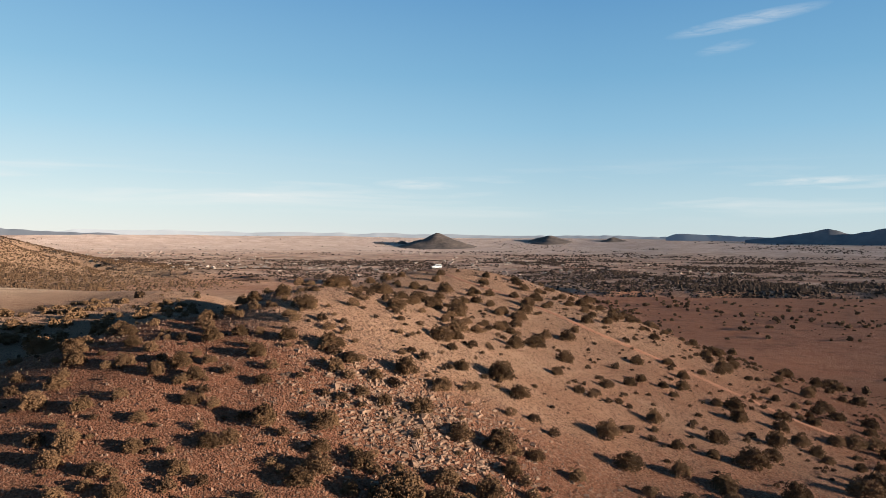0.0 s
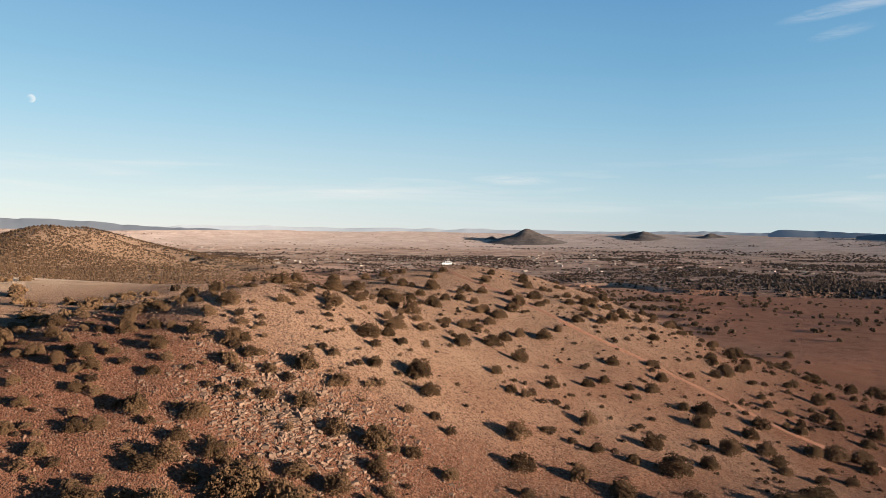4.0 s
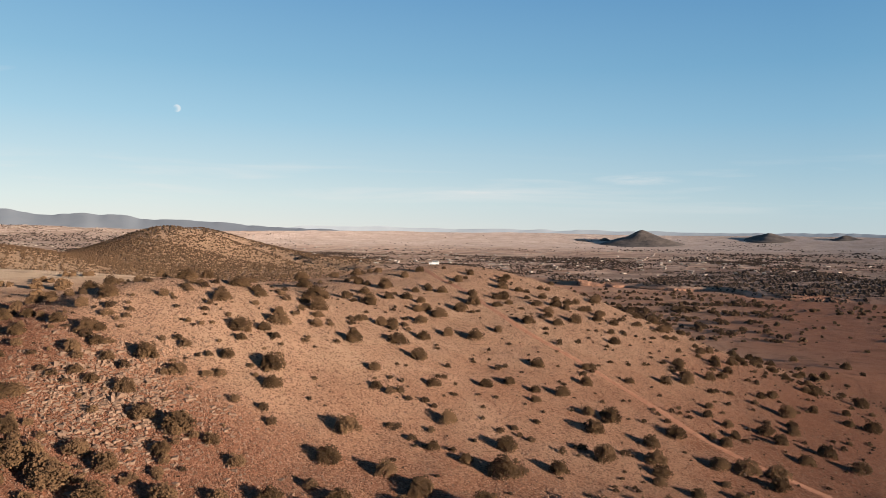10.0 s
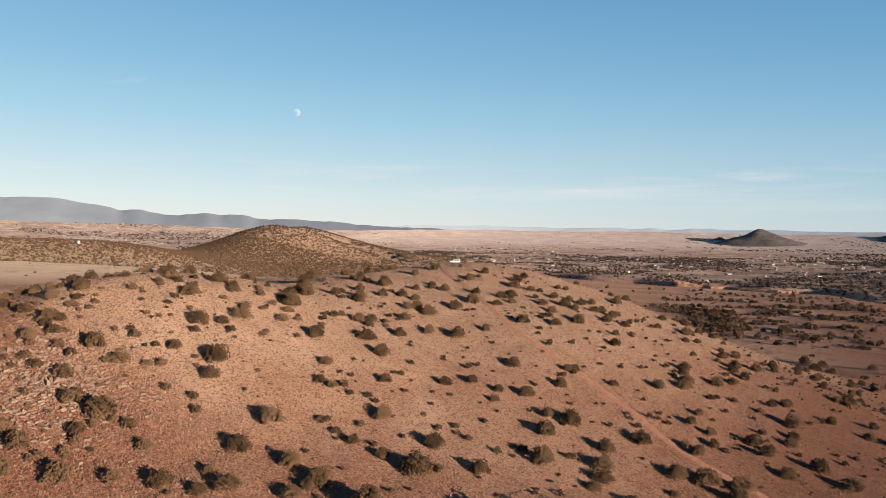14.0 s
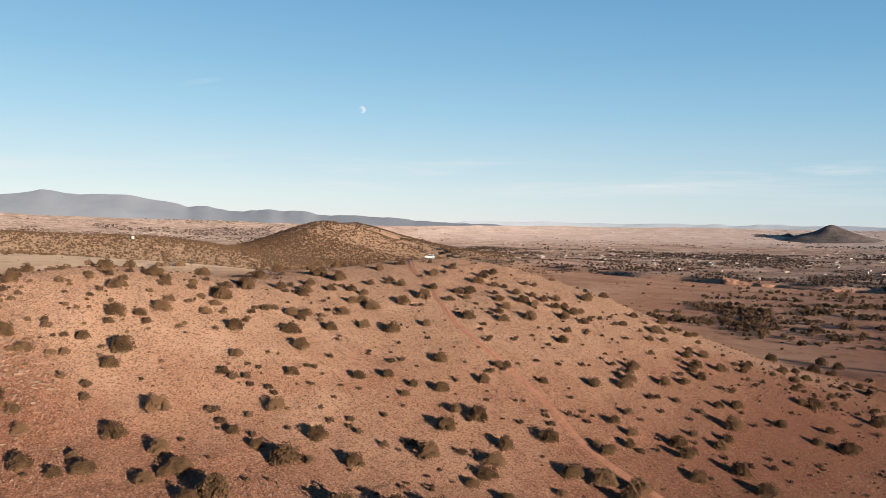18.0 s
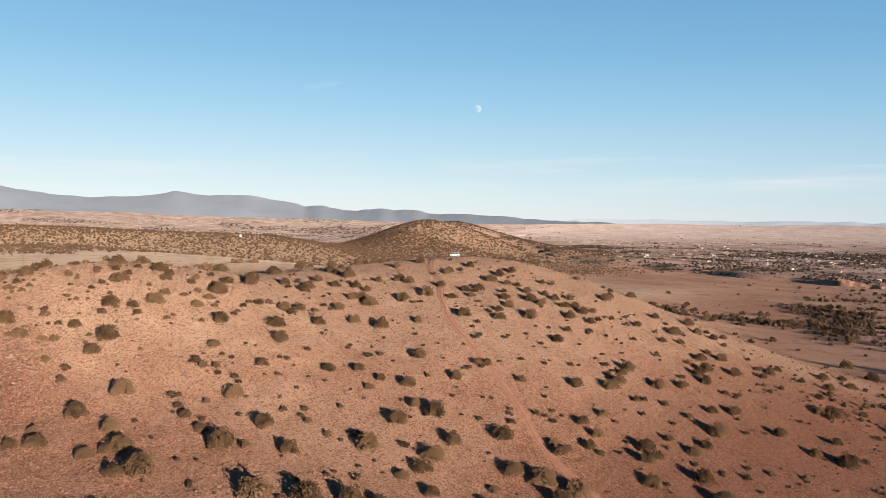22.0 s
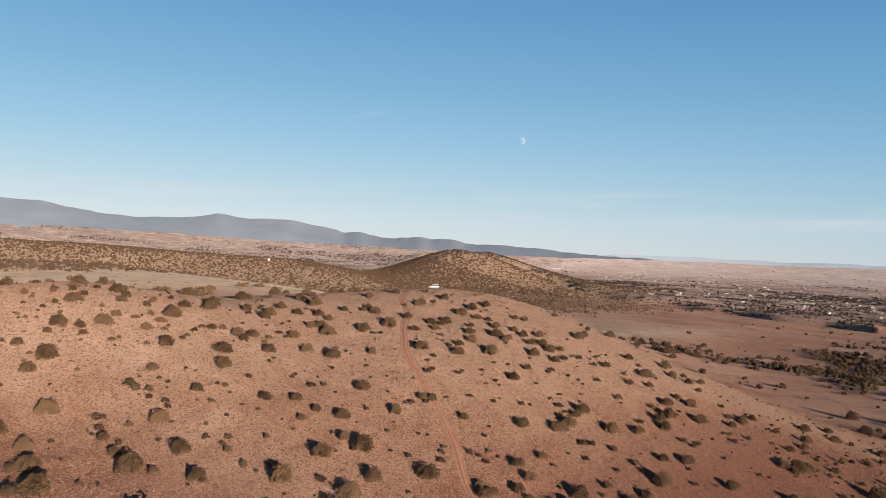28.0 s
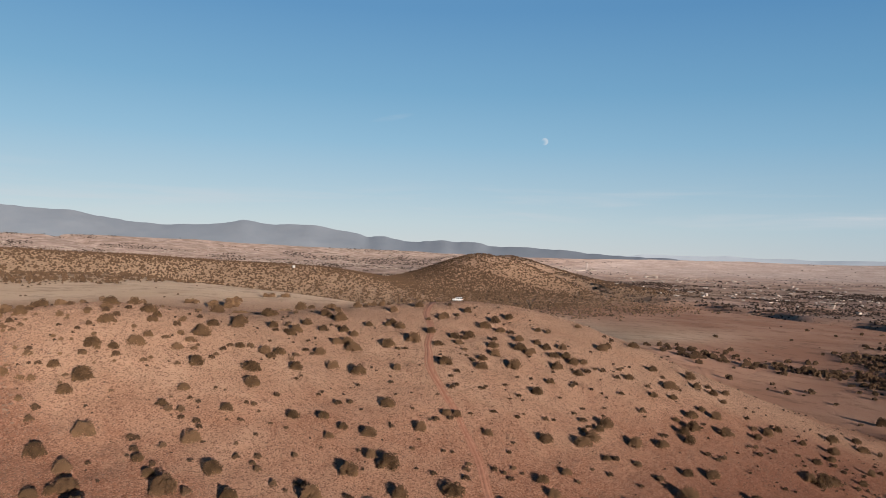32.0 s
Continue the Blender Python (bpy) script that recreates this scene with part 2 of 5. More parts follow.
def plain_surface(name, low, high, scale, rough=0.85, bump=0.0, depth=0.02, metal=0.0, spec=0.3, islands=0.0):
    mat, n = material(name)
    at = n.add("ShaderNodeTexCoord").outputs["Object"]
    grain = n.noise(at, scale, 6, 0.62)
    worn = n.noise(at, scale * 0.17, 4)
    colour = n.mix(n.ramp(n.math("ADD", n.math("MULTIPLY", grain, 0.6), n.math("MULTIPLY", worn, 0.4)), 0.3, 0.7), low, high)
    if islands:
        each = n.add("ShaderNodeNewGeometry").outputs["Random Per Island"]
        own = n.add("ShaderNodeObjectInfo").outputs["Random"]
        colour = n.mix(n.math("MULTIPLY", n.math("FRACT", n.math("ADD", each, own)), islands), colour, tuple(0.45 * v for v in low))
    finish(n, colour, rough, n.bump(grain, bump, depth) if bump else None, metal, spec)
    return mat


SOIL = ground_material()
JUNIPER = foliage("juniper_foliage", (0.026, 0.014, 0.007), (0.150, 0.087, 0.044), (0.200, 0.116, 0.064))
SHRUB = foliage("shrub_foliage", (0.022, 0.012, 0.008), (0.110, 0.063, 0.032), (0.170, 0.100, 0.056))
SAGE = foliage("dry_shrub_foliage", (0.016, 0.009, 0.006), (0.041, 0.024, 0.014), (0.073, 0.043, 0.025))
WOODS = foliage("distant_woods_foliage", (0.014, 0.009, 0.007), (0.032, 0.021, 0.015), (0.058, 0.036, 0.025))
BARK = plain_surface("bark", (0.088, 0.062, 0.044), (0.182, 0.139, 0.102), 9.0, 0.95, 0.6)
ROCK = plain_surface("outcrop_rock", (0.118, 0.069, 0.047), (0.272, 0.176, 0.124), 2.2, 0.9, 0.7, 0.08, islands=0.35)
STONE = plain_surface("loose_stone", (0.165, 0.084, 0.055), (0.263, 0.168, 0.120), 3.0, 0.92, 0.3, islands=0.5)
GRASS = foliage("dry_grass", (0.184, 0.129, 0.078), (0.272, 0.204, 0.129), (0.299, 0.231, 0.150))
TRACK = plain_surface("track_dirt", (0.200, 0.083, 0.049), (0.300, 0.145, 0.092), 0.7, 0.95, 0.8, 0.08)
CLIFF = plain_surface("cliff_rock", (0.15, 0.068, 0.043), (0.33, 0.18, 0.12), 0.35, 0.95, 0.9, 0.5)
ADOBE = plain_surface("pale_stucco", (0.23, 0.175, 0.14), (0.43, 0.37, 0.325), 0.5, 0.9, islands=0.45)
ROOFING = plain_surface("flat_roofing", (0.246, 0.228, 0.210), (0.432, 0.414, 0.397), 0.4, 0.85)
DARK_WOOD = plain_surface("dark_wood", (0.044, 0.033, 0.026), (0.088, 0.066, 0.051), 2.0)
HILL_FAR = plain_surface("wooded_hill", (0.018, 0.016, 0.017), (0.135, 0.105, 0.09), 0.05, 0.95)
# Blue-grey distance haze is part of these three base colours.
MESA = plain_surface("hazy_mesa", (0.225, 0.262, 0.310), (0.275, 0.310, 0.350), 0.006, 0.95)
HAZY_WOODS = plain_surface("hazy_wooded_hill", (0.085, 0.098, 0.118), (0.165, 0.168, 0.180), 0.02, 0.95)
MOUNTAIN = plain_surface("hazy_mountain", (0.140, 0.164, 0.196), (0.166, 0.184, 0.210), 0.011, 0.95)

# ---- the lie of the land ----
HILL = [  # height, x, y, width, length, turn in radians
    (45.03, 3.8, -22.8, 44.0, 95.6, -0.121),  # summit
    (30.66, -76.6, -128.5, 66.8, 48.8, 2.368),  # western ridge
    (30.37, 102.0, -247.3, 85.9, 100.0, -0.518),  # southern apron
    (-16.84, 17.3, -49.4, 50.6, 29.1, 1.356),  # hollow below the summit
    (10.02, -81.4, 272.7, 121.2, 55.5, 1.942),  # northern shoulder
    (-11.18, -38.0, -92.6, 81.8, 22.3, 0.870),  # gully behind the ridge
    (27.37, 71.2, -29.2, 63.8, 82.9, -0.784),  # eastern slope
    (12.84, 78.2, 54.3, 33.1, 94.9, -0.743),  # spur on the north-east
    (5.91, -16.8, -102.0, 31.0, 72.0, -0.318),  # southern rise
    (3.99, 8.3, -53.5, 37.9, 20.4, 0.141),  # middle slope
    (-10.86, -89.9, -111.2, 30.9, 20.3, 2.147),  # head of the western gully
    (12.30, -102.9, 23.7, 29.9, 89.8, 0.267),  # bank of the shelf
    (-4.83, -53.6, -100.6, 6.8, 41.8, 0.284),  # upper gully
    (-7.66, -100.8, -93.9, 29.5, 68.2, -0.747),  # lower gully
    (-2.79, 55.7, -47.7, 36.1, 36.3, -0.012),  # rise under the track
    (2.06, 71.8, -145.2, 26.6, 34.7, -0.034),  # foot of the southern slope
]
HUMMOCKS = [  # height, x, y of small swells and dips, all of one breadth
    (0.34, -40, -60), (0.59, -13, -141), (0.68, -13, -114), (-0.86, -13, -33), (-0.36, 14, -168), (-0.49, 14, -87),
    (0.31, 14, -6), (1.02, 41, -33), (-0.40, 41, 21), (0.46, 68, -168), (0.75, 68, -87), (0.45, 68, -60),
    (0.36, 68, -33), (0.58, 68, -6), (0.38, 68, 21), (-0.72, 95, -141), (-1.03, 95, -114), (0.47, 95, -87),
    (0.35, 95, -6), (-0.46, 122, -114), (0.42, 122, -6), (1.70, 122, 21), (0.39, 149, 21), (-0.55, 149, 48),
]
FAR_RISES = [  # height, x, y, width, length, turn in radians
    (60.0, -968.0, 1128.0, 112.0, 142.0, 0.69),  # neighbouring hill
    (24.0, -850.0, 1235.0, 135.0, 160.0, 0.69),  # its eastern shoulder
    (15.0, -880.0, 1060.0, 260.0, 210.0, 0.69),  # its broad skirt
    (46.0, -1010.0, 330.0, 150.0, 190.0, 0.2),  # rolling hills beyond the shelf
    (36.0, -860.0, 600.0, 120.0, 200.0, 0.5),
    (44.0, -1250.0, 120.0, 190.0, 160.0, 0.0),
]


def step(v, low, high):
    t = np.clip((v - low) / (high - low), 0, 1)
    return t * t * (3 - 2 * t)


def swell(rows, x, y):
    z = 0.0
    for high, cx, cy, wide, long_, turn in rows:
        c, s = math.cos(turn), math.sin(turn)
        u, v = (x - cx) * c + (y - cy) * s, (y - cy) * c - (x - cx) * s
        z = z + high * np.exp(-0.5 * ((u / wide) ** 2 + (v / long_) ** 2))
    return z


def hashed(i, j, seed):
    v = np.sin(i * 127.1 + j * 311.7 + seed * 74.7) * 43758.5453
    return v - np.floor(v)


def lumps(x, y, size, seed=0):
    """Smooth noise from -1 to 1 with lumps of that size."""
    u, v = x / size, y / size
    i, j = np.floor(u), np.floor(v)
    a, b = u - i, v - j
    a, b = a * a * (3 - 2 * a), b * b * (3 - 2 * b)
    low = hashed(i, j, seed) * (1 - a) + hashed(i + 1, j, seed) * a
    high = hashed(i, j + 1, seed) * (1 - a) + hashed(i + 1, j + 1, seed) * a
    return 2 * (low * (1 - b) + high * b) - 1


def canyon_line(x):
    """Where the field ends at the arroyo."""
    return 868 + 0.3 * np.clip(100 - x, 0, 900) - 95 * step(x, 165, 225) - 0.05 * np.clip(x - 225, 0, 2000) + 10 * np.sin(x / 67.0) + 6 * np.sin(x / 23.0)


def land(x, y):
    """The height of the ground without its small relief."""
    x, y = np.asarray(x, float), np.asarray(y, float)
    shelf = 50 / (1 + np.exp(np.clip((x + 80) / 45, -50, 50))) * (0.1 + 0.9 / (1 + np.exp(np.clip((y - 182) / 24, -50, 50)))) * (1 - step(y, 700, 1500))
    z = -64 + 1.5 * step(y, 110, 300) - 9 / (1 + np.exp(np.clip((620 - y) / 90, -50, 50))) + shelf * (1 - 0.75 * step(-x, 560, 860))
    z = z + swell(HILL, x, y) + swell(FAR_RISES, x, y)
    for high, cx, cy in HUMMOCKS:
        z = z + high * np.exp(-((x - cx) ** 2 + (y - cy) ** 2) / 800)
    gap = y - canyon_line(x)
    z = z - 9 * step(gap, -20, 8) * (1 - step(gap, 42, 70)) + 3 * step(gap, 42, 70)
    far = np.hypot(x - 100, y + 200)
    west = step(np.degrees(np.arctan2(-(x - 100), y + 200)), 20, 80)
    east = step(np.degrees(np.arctan2(x - 70, y + 275)), 7, 17)
    gate = np.exp(-(((np.degrees(np.arctan2(x - 70, y + 275)) + 1.2) / 5) ** 2))
    z = z + (73 + 52 * west) * np.clip((far - 2700 + 700 * west) / (1850 + 450 * west), 0, 1.0) ** (3.5 + 2.2 * gate - 1.5 * west - 1.7 * east) + 6 * lumps(x, y, 420, 3) * step(far, 900, 1500) * (1 - step(far, 2000, 3000))
    return z


def relief(x, y):
    """Stones, rills and hummocks near the drone."""
    near = 1 - step(np.hypot(x - 30, y + 60), 160, 320)
    return near * (0.30 * lumps(x, y, 7.0, 1) + 0.16 * lumps(x, y, 2.9, 2) + 0.9 * lumps(x, y, 31, 5) * 0.5)


TRAIL = [(-4.0, -9.0), (3.0, -19.0), (11.0, -28.5), (22.0, -36.5), (32.0, -49.0), (45.5, -60.5), (57.4, -67.0), (66.0, -70.2), (77.0, -77.2), (84.5, -82.4), (92.0, -88.4), (98.5, -92.3), (106.0, -95.2), (112.5, -97.5), (124.0, -103.0)]


def trail_side(x, y):
    """The distance from the middle of the dirt track."""
    best = np.full(np.shape(x), 1e9)
    for (ax, ay), (bx, by) in zip(TRAIL, TRAIL[1:]):
        t = np.clip(((x - ax) * (bx - ax) + (y - ay) * (by - ay)) / ((bx - ax) ** 2 + (by - ay) ** 2), 0, 1)
        best = np.minimum(best, np.hypot(x - ax - t * (bx - ax), y - ay - t * (by - ay)))
    return best


def surface(x, y):
    """The height of the ground as built."""
    x, y = np.asarray(x, float), np.asarray(y, float)
    return land(x, y) + relief(x, y) * (0.35 + 0.65 * step(trail_side(x, y), 1.5, 4.0)) - 0.16 * (1 - step(trail_side(x, y), 1.3, 2.2))


def mesh_of(name, verts, faces, mat, smooth=False):
    """A mesh from arrays of corners and of triangles or quads."""
    me = bpy.data.meshes.new(name)
    verts, faces = np.asarray(verts, np.float32), np.asarray(faces, np.int32)
    sides = faces.shape[1]
    me.vertices.add(len(verts))
    me.vertices.foreach_set("co", verts.ravel())
    me.loops.add(faces.size)
    me.loops.foreach_set("vertex_index", faces.ravel())
    me.polygons.add(len(faces))
    me.polygons.foreach_set("loop_start", np.arange(len(faces), dtype=np.int32) * sides)
    me.polygons.foreach_set("use_smooth", np.full(len(faces), smooth))
    me.update(calc_edges=True)
    me.materials.append(mat)
    return me


def grid_faces(rows, columns):
    k = np.arange(rows * columns).reshape(rows, columns)
    return np.stack([k[:-1, :-1], k[:-1, 1:], k[1:, 1:], k[1:, :-1]], -1).reshape(-1, 4)


def lines(low, high, fine, reach, growth=1.055, extra=()):
    """Grid lines: evenly spaced from low to high, then ever wider as far as reach."""
    mid = list(np.arange(low, high + 0.01, fine))
    gap, a, b = fine, mid[0], mid[-1]
    down, up = [], []
    while b < reach or a > -reach:
        gap *= growth
        a, b = a - gap, b + gap
        down.append(max(a, -reach - 50))
        up.append(min(b, reach + 50))
    return np.unique(np.round(np.concatenate([down, mid, up, list(extra)]), 3))


def build_ground():
    xs = lines(-125, 190, 1.3, 4850)
    ys = lines(-190, 60, 1.3, 4850, extra=np.arange(815, 1190, 9))
    x, y = np.meshgrid(xs, ys)
    z = surface(x, y)
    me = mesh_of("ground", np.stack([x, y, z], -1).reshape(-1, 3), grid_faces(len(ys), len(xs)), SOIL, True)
    crest = step(land(x, y), -32, -8) * 0.75 + 0.5 * step(-x, -60, 30) * step(land(x, y), -34, -14) + 0.5 * lumps(x, y, 26, 8) * 0.5
    rim = np.exp(-(((y - 24 - 0.8 * (x - 65)) / 30) ** 2)) * step(x, 30, 60) * (1 - step(x, 130, 170))
    crest += 0.95 * rim + 0.3 * step(x, 15, 55) * (1 - step(x, 95, 135)) * step(y, -165, -120)
    shelf = step(-x, 70, 130)
    south = np.clip(step(-y, 148, 172) + step(-x, 20, 48) * step(-y, 118, 140), 0, 1) * (1 - step(x, 10, 60))
    crest = crest * (1 - 0.92 * south) * (1 - 0.8 * step(x, 110, 150) * (1 - step(y, -30, 10)))
    rises = step(swell(FAR_RISES, x, y), 3, 12)
    plain_ = step(np.hypot(x - 20, y + 60), 190, 300)
    wood = step(y - canyon_line(x), 0, 120) * (1 - 0.75 * step(np.hypot(x, y), 2600, 3600) * (1 - step(-x - 0.6 * y, 200, 1400)))
    wood = np.maximum(wood, 0.15 * step(-x, 560, 760) * step(y, -800, 0) * (1 - step(-x, 1200, 1500)) + 0.85 * step(-x - 0.3 * y, 750, 1400) * step(-x, 1000, 1400))
    far = step(np.hypot(x - 100, y + 200), 1700 - 300 * step(-x, 600, 1200), 3100 - 500 * step(-x, 600, 1200))
    wood = wood * (1 - 0.9 * rises * (np.hypot(x, y) < 2400))
    rgba = np.stack([np.clip((crest + 0.5 * shelf) * (1 - plain_) + np.maximum(np.maximum(far, (0.45 - 0.3 * step(y, 750, 900)) * rises), shelf * (1 - step(y, 300, 700)) * (1 - 0.25 * step(-x, 420, 560))), 0, 1), np.clip(np.maximum(plain_, 0), 0, 1), wood, np.maximum((0.26 + 0.74 * step(x, 85, 125)) * (1 - step(land(x, y), -44, -22) * (1 - step(x, 105, 145))) * step(x, 10, 60), 0.92 * south) * (1 - plain_) * (1 - 0.8 * rim) + 0.85 * plain_ * step(x - 0.12 * np.abs(y - 300), 90, 210)], -1)
    colour = me.color_attributes.new("cover", "FLOAT_COLOR", "POINT")
    colour.data.foreach_set("color", rgba.astype(np.float32).ravel())
    tagged(new("ground", me), "reddish-tan dry desert ground with gravel rising into a bare hill", "ground", kind="structure")


build_ground()


def part(name, data, parent, label="", at=None):
    """A mesh as one part under a thing or under another part."""
    ob = new(name, data)
    ob.parent = parent
    if at is not None:
        ob.matrix_basis = at
    return tagged(ob, label)


def thing(name, label, category, group="", kind=""):
    return tagged(new(name), label, category, group, kind)


# ---- far hills, mesas and mountains ----


def ridge(name, label, points, distance, mat, depth=340, base=-60.0, rough=0.12, seed=1, cells=26, eye=(180, -222, 18)):
    """A range along the horizon: bearing and height of its crest, in degrees, as seen from a place on the drone's path."""
    eye = Vector(eye)
    az = np.linspace(points[0][0], points[-1][0], max(16, int((points[-1][0] - points[0][0]) * cells / 6)))
    top = np.interp(az, [p[0] for p in points], [p[1] for p in points])
    soften = 7
    top = np.convolve(np.pad(top, soften // 2, mode="edge"), np.ones(soften) / soften, "valid")
    jag = np.radians(0.03 * lumps(az * 10, az * 0, 5, seed) + 0.07 * lumps(az * 10, az * 0, 14, seed + 1)) * distance
    top = eye.z + np.tan(np.radians(top)) * distance
    rows = []
    for k, t in enumerate((0, 0.08, 0.17, 0.26, 0.35, 0.44, 0.53, 0.62, 0.71, 0.79, 0.87, 1.0)):
        r = distance - depth + depth * 1.15 * t
        shape = min(t / 0.87, 1.0) ** 0.8 if t < 0.875 else 0.985
        x, y = eye.x + np.sin(np.radians(az)) * r, eye.y + np.cos(np.radians(az)) * r
        z = base + (top - base) * shape + jag * shape ** 8
        wave = lumps(x, y, 170, seed) + 0.5 * lumps(x, y, 70, seed + 1)
        z = z + rough * (top - base) * wave * math.sin(math.pi * min(t / 0.87, 1.0))
        rows.append(np.stack([x, y, z], -1))
    me = mesh_of(name, np.concatenate(rows), grid_faces(12, len(az)), mat)
    return tagged(new(name, me), label, name.replace("_", " "), kind="structure")


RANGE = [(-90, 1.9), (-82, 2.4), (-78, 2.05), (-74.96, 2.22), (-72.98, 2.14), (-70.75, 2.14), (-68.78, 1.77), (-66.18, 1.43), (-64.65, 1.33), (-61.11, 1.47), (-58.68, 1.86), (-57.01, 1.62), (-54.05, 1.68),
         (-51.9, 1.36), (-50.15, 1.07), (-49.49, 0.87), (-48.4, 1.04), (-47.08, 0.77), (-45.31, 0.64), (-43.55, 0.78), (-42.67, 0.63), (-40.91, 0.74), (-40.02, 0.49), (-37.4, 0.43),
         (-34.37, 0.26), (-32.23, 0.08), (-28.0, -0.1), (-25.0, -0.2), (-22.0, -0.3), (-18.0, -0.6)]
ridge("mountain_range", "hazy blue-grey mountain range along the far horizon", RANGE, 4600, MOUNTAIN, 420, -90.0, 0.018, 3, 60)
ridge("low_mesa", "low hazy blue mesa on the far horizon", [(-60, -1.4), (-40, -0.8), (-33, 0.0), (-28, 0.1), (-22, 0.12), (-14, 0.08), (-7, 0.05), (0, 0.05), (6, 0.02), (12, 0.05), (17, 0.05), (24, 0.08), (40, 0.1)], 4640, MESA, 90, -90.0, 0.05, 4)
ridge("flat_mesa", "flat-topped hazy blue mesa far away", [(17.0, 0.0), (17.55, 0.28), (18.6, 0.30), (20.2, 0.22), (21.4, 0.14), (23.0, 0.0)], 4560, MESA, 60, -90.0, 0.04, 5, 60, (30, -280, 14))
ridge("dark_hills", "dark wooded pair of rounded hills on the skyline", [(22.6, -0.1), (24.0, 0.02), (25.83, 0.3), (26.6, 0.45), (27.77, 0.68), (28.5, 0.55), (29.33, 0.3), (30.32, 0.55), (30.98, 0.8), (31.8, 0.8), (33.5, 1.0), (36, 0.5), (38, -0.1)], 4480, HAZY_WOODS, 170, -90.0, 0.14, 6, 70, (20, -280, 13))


def cone_hill(name, label, az, distance, wide, peak, base, flare=1.6, seed=1, lop=0.0):
    """A lone hill: bearing from the middle of the path, half breadth in metres, top and foot as heights."""
    eye = Vector((70, -275, 13))
    cx, cy = eye.x + math.sin(radians(az)) * distance, eye.y + math.cos(radians(az)) * distance
    ring, turns = 26, 64
    r, a = np.meshgrid(np.linspace(0, 1, ring), np.linspace(0, 2 * math.pi, turns), indexing="ij")
    spread = wide * (1 + 0.10 * np.sin(3 * a + seed) + lop * np.cos(a))
    x, y = cx + r * spread * np.cos(a), cy + r * spread * np.sin(a)
    z = base + (peak - base) * np.maximum(1.05 - np.sqrt((1.05 * r) ** 2 + 0.0025), 0) ** flare + (peak - base) * 0.09 * lumps(x, y, wide * 0.22, seed) * np.sin(math.pi * r) - 12 * (r > 0.99)
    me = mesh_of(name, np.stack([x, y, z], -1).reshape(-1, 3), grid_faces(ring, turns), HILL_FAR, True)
    return tagged(new(name, me), label, "hill", kind="structure")


cone_hill("cone_hill", "dark cone-shaped hill standing alone on the plain", -0.9, 4250, 310, 29, -66, 1.45, 2)
cone_hill("small_butte", "small brown butte beside the dark cone-shaped hill", -5.3, 4300, 130, -30, -70, 0.9, 4)
cone_hill("small_butte", "small brown butte beside the dark cone-shaped hill", -3.6, 4380, 110, -18, -70, 1.0, 5)
cone_hill("low_butte", "low dark butte with gentle sides", 7.9, 4480, 185, 21, -30, 1.0, 7)
cone_hill("low_butte", "low dark butte with gentle sides", 12.7, 4500, 135, 14, -30, 1.0, 9)

# ---- plants ----


def scattered(template, tris, places, sizes, rng, squash=1.0, lean=0.25):
    """Many small pieces in one pair of arrays: a template set down at each place, turned and scaled at random."""
    n = len(places)
    turn = rng.uniform(0, 2 * math.pi, n)
    c, s = np.cos(turn), np.sin(turn)
    v = np.repeat(template[None], n, 0) * np.asarray(sizes)[:, None, None]
    v = v * rng.uniform(1 - lean, 1 + lean, (n, 1, 3))
    v[:, :, 2] *= squash
    x = v[:, :, 0] * c[:, None] - v[:, :, 1] * s[:, None]
    y = v[:, :, 0] * s[:, None] + v[:, :, 1] * c[:, None]
    v = np.stack([x, y, v[:, :, 2]], -1) + np.asarray(places)[:, None]
    f = tris[None] + (np.arange(n) * len(template))[:, None, None]
    return v.reshape(-1, 3), f.reshape(-1, 3)


def sprig_cloud(rng, count, lobes, blade):
    """Foliage as many small tufts of four faces over a few rounded lobes, loose at the rim and open underneath."""
    spots = []
    for (lx, ly, lz, lr), share in lobes:
        n = int(count * share)
        d = rng.normal(size=(n, 3))
        d /= np.linalg.norm(d, axis=1)[:, None]
        d[:, 2] = np.where(d[:, 2] < -0.75, -d[:, 2], d[:, 2])
        r = lr * (0.55 + 0.5 * rng.random(n) ** 0.45) * (1 + 0.16 * np.sin(5 * d[:, 0] + 4 * d[:, 1] + lx * 9))
        spots.append(np.array([lx, ly, lz]) + d * r[:, None])
    spots = np.concatenate(spots)
    spots[:, 2] = np.maximum(spots[:, 2], 0.03 + 0.1 * rng.random(len(spots)))
    n = len(spots)
    tetra = np.array([[1, 0, -0.5], [-0.5, 0.87, -0.5], [-0.5, -0.87, -0.5], [0, 0, 1.3]]) * 0.5
    tris = np.array([[0, 2, 1], [0, 1, 3], [1, 2, 3], [2, 0, 3]])
    q = rng.normal(size=(n, 4))
    q /= np.linalg.norm(q, axis=1)[:, None]
    w, a, b, c = q.T
    turn = np.stack([1 - 2 * (b * b + c * c), 2 * (a * b - c * w), 2 * (a * c + b * w), 2 * (a * b + c * w), 1 - 2 * (a * a + c * c), 2 * (b * c - a * w),
                     2 * (a * c - b * w), 2 * (b * c + a * w), 1 - 2 * (a * a + b * b)], -1).reshape(n, 3, 3)
    size = blade * rng.uniform(0.6, 1.5, (n, 1, 1))
    v = np.einsum("nij,kj->nki", turn, tetra) * size + spots[:, None]
    f = tris[None] + (np.arange(n) * 4)[:, None, None]
    return v.reshape(-1, 3), f.reshape(-1, 3)


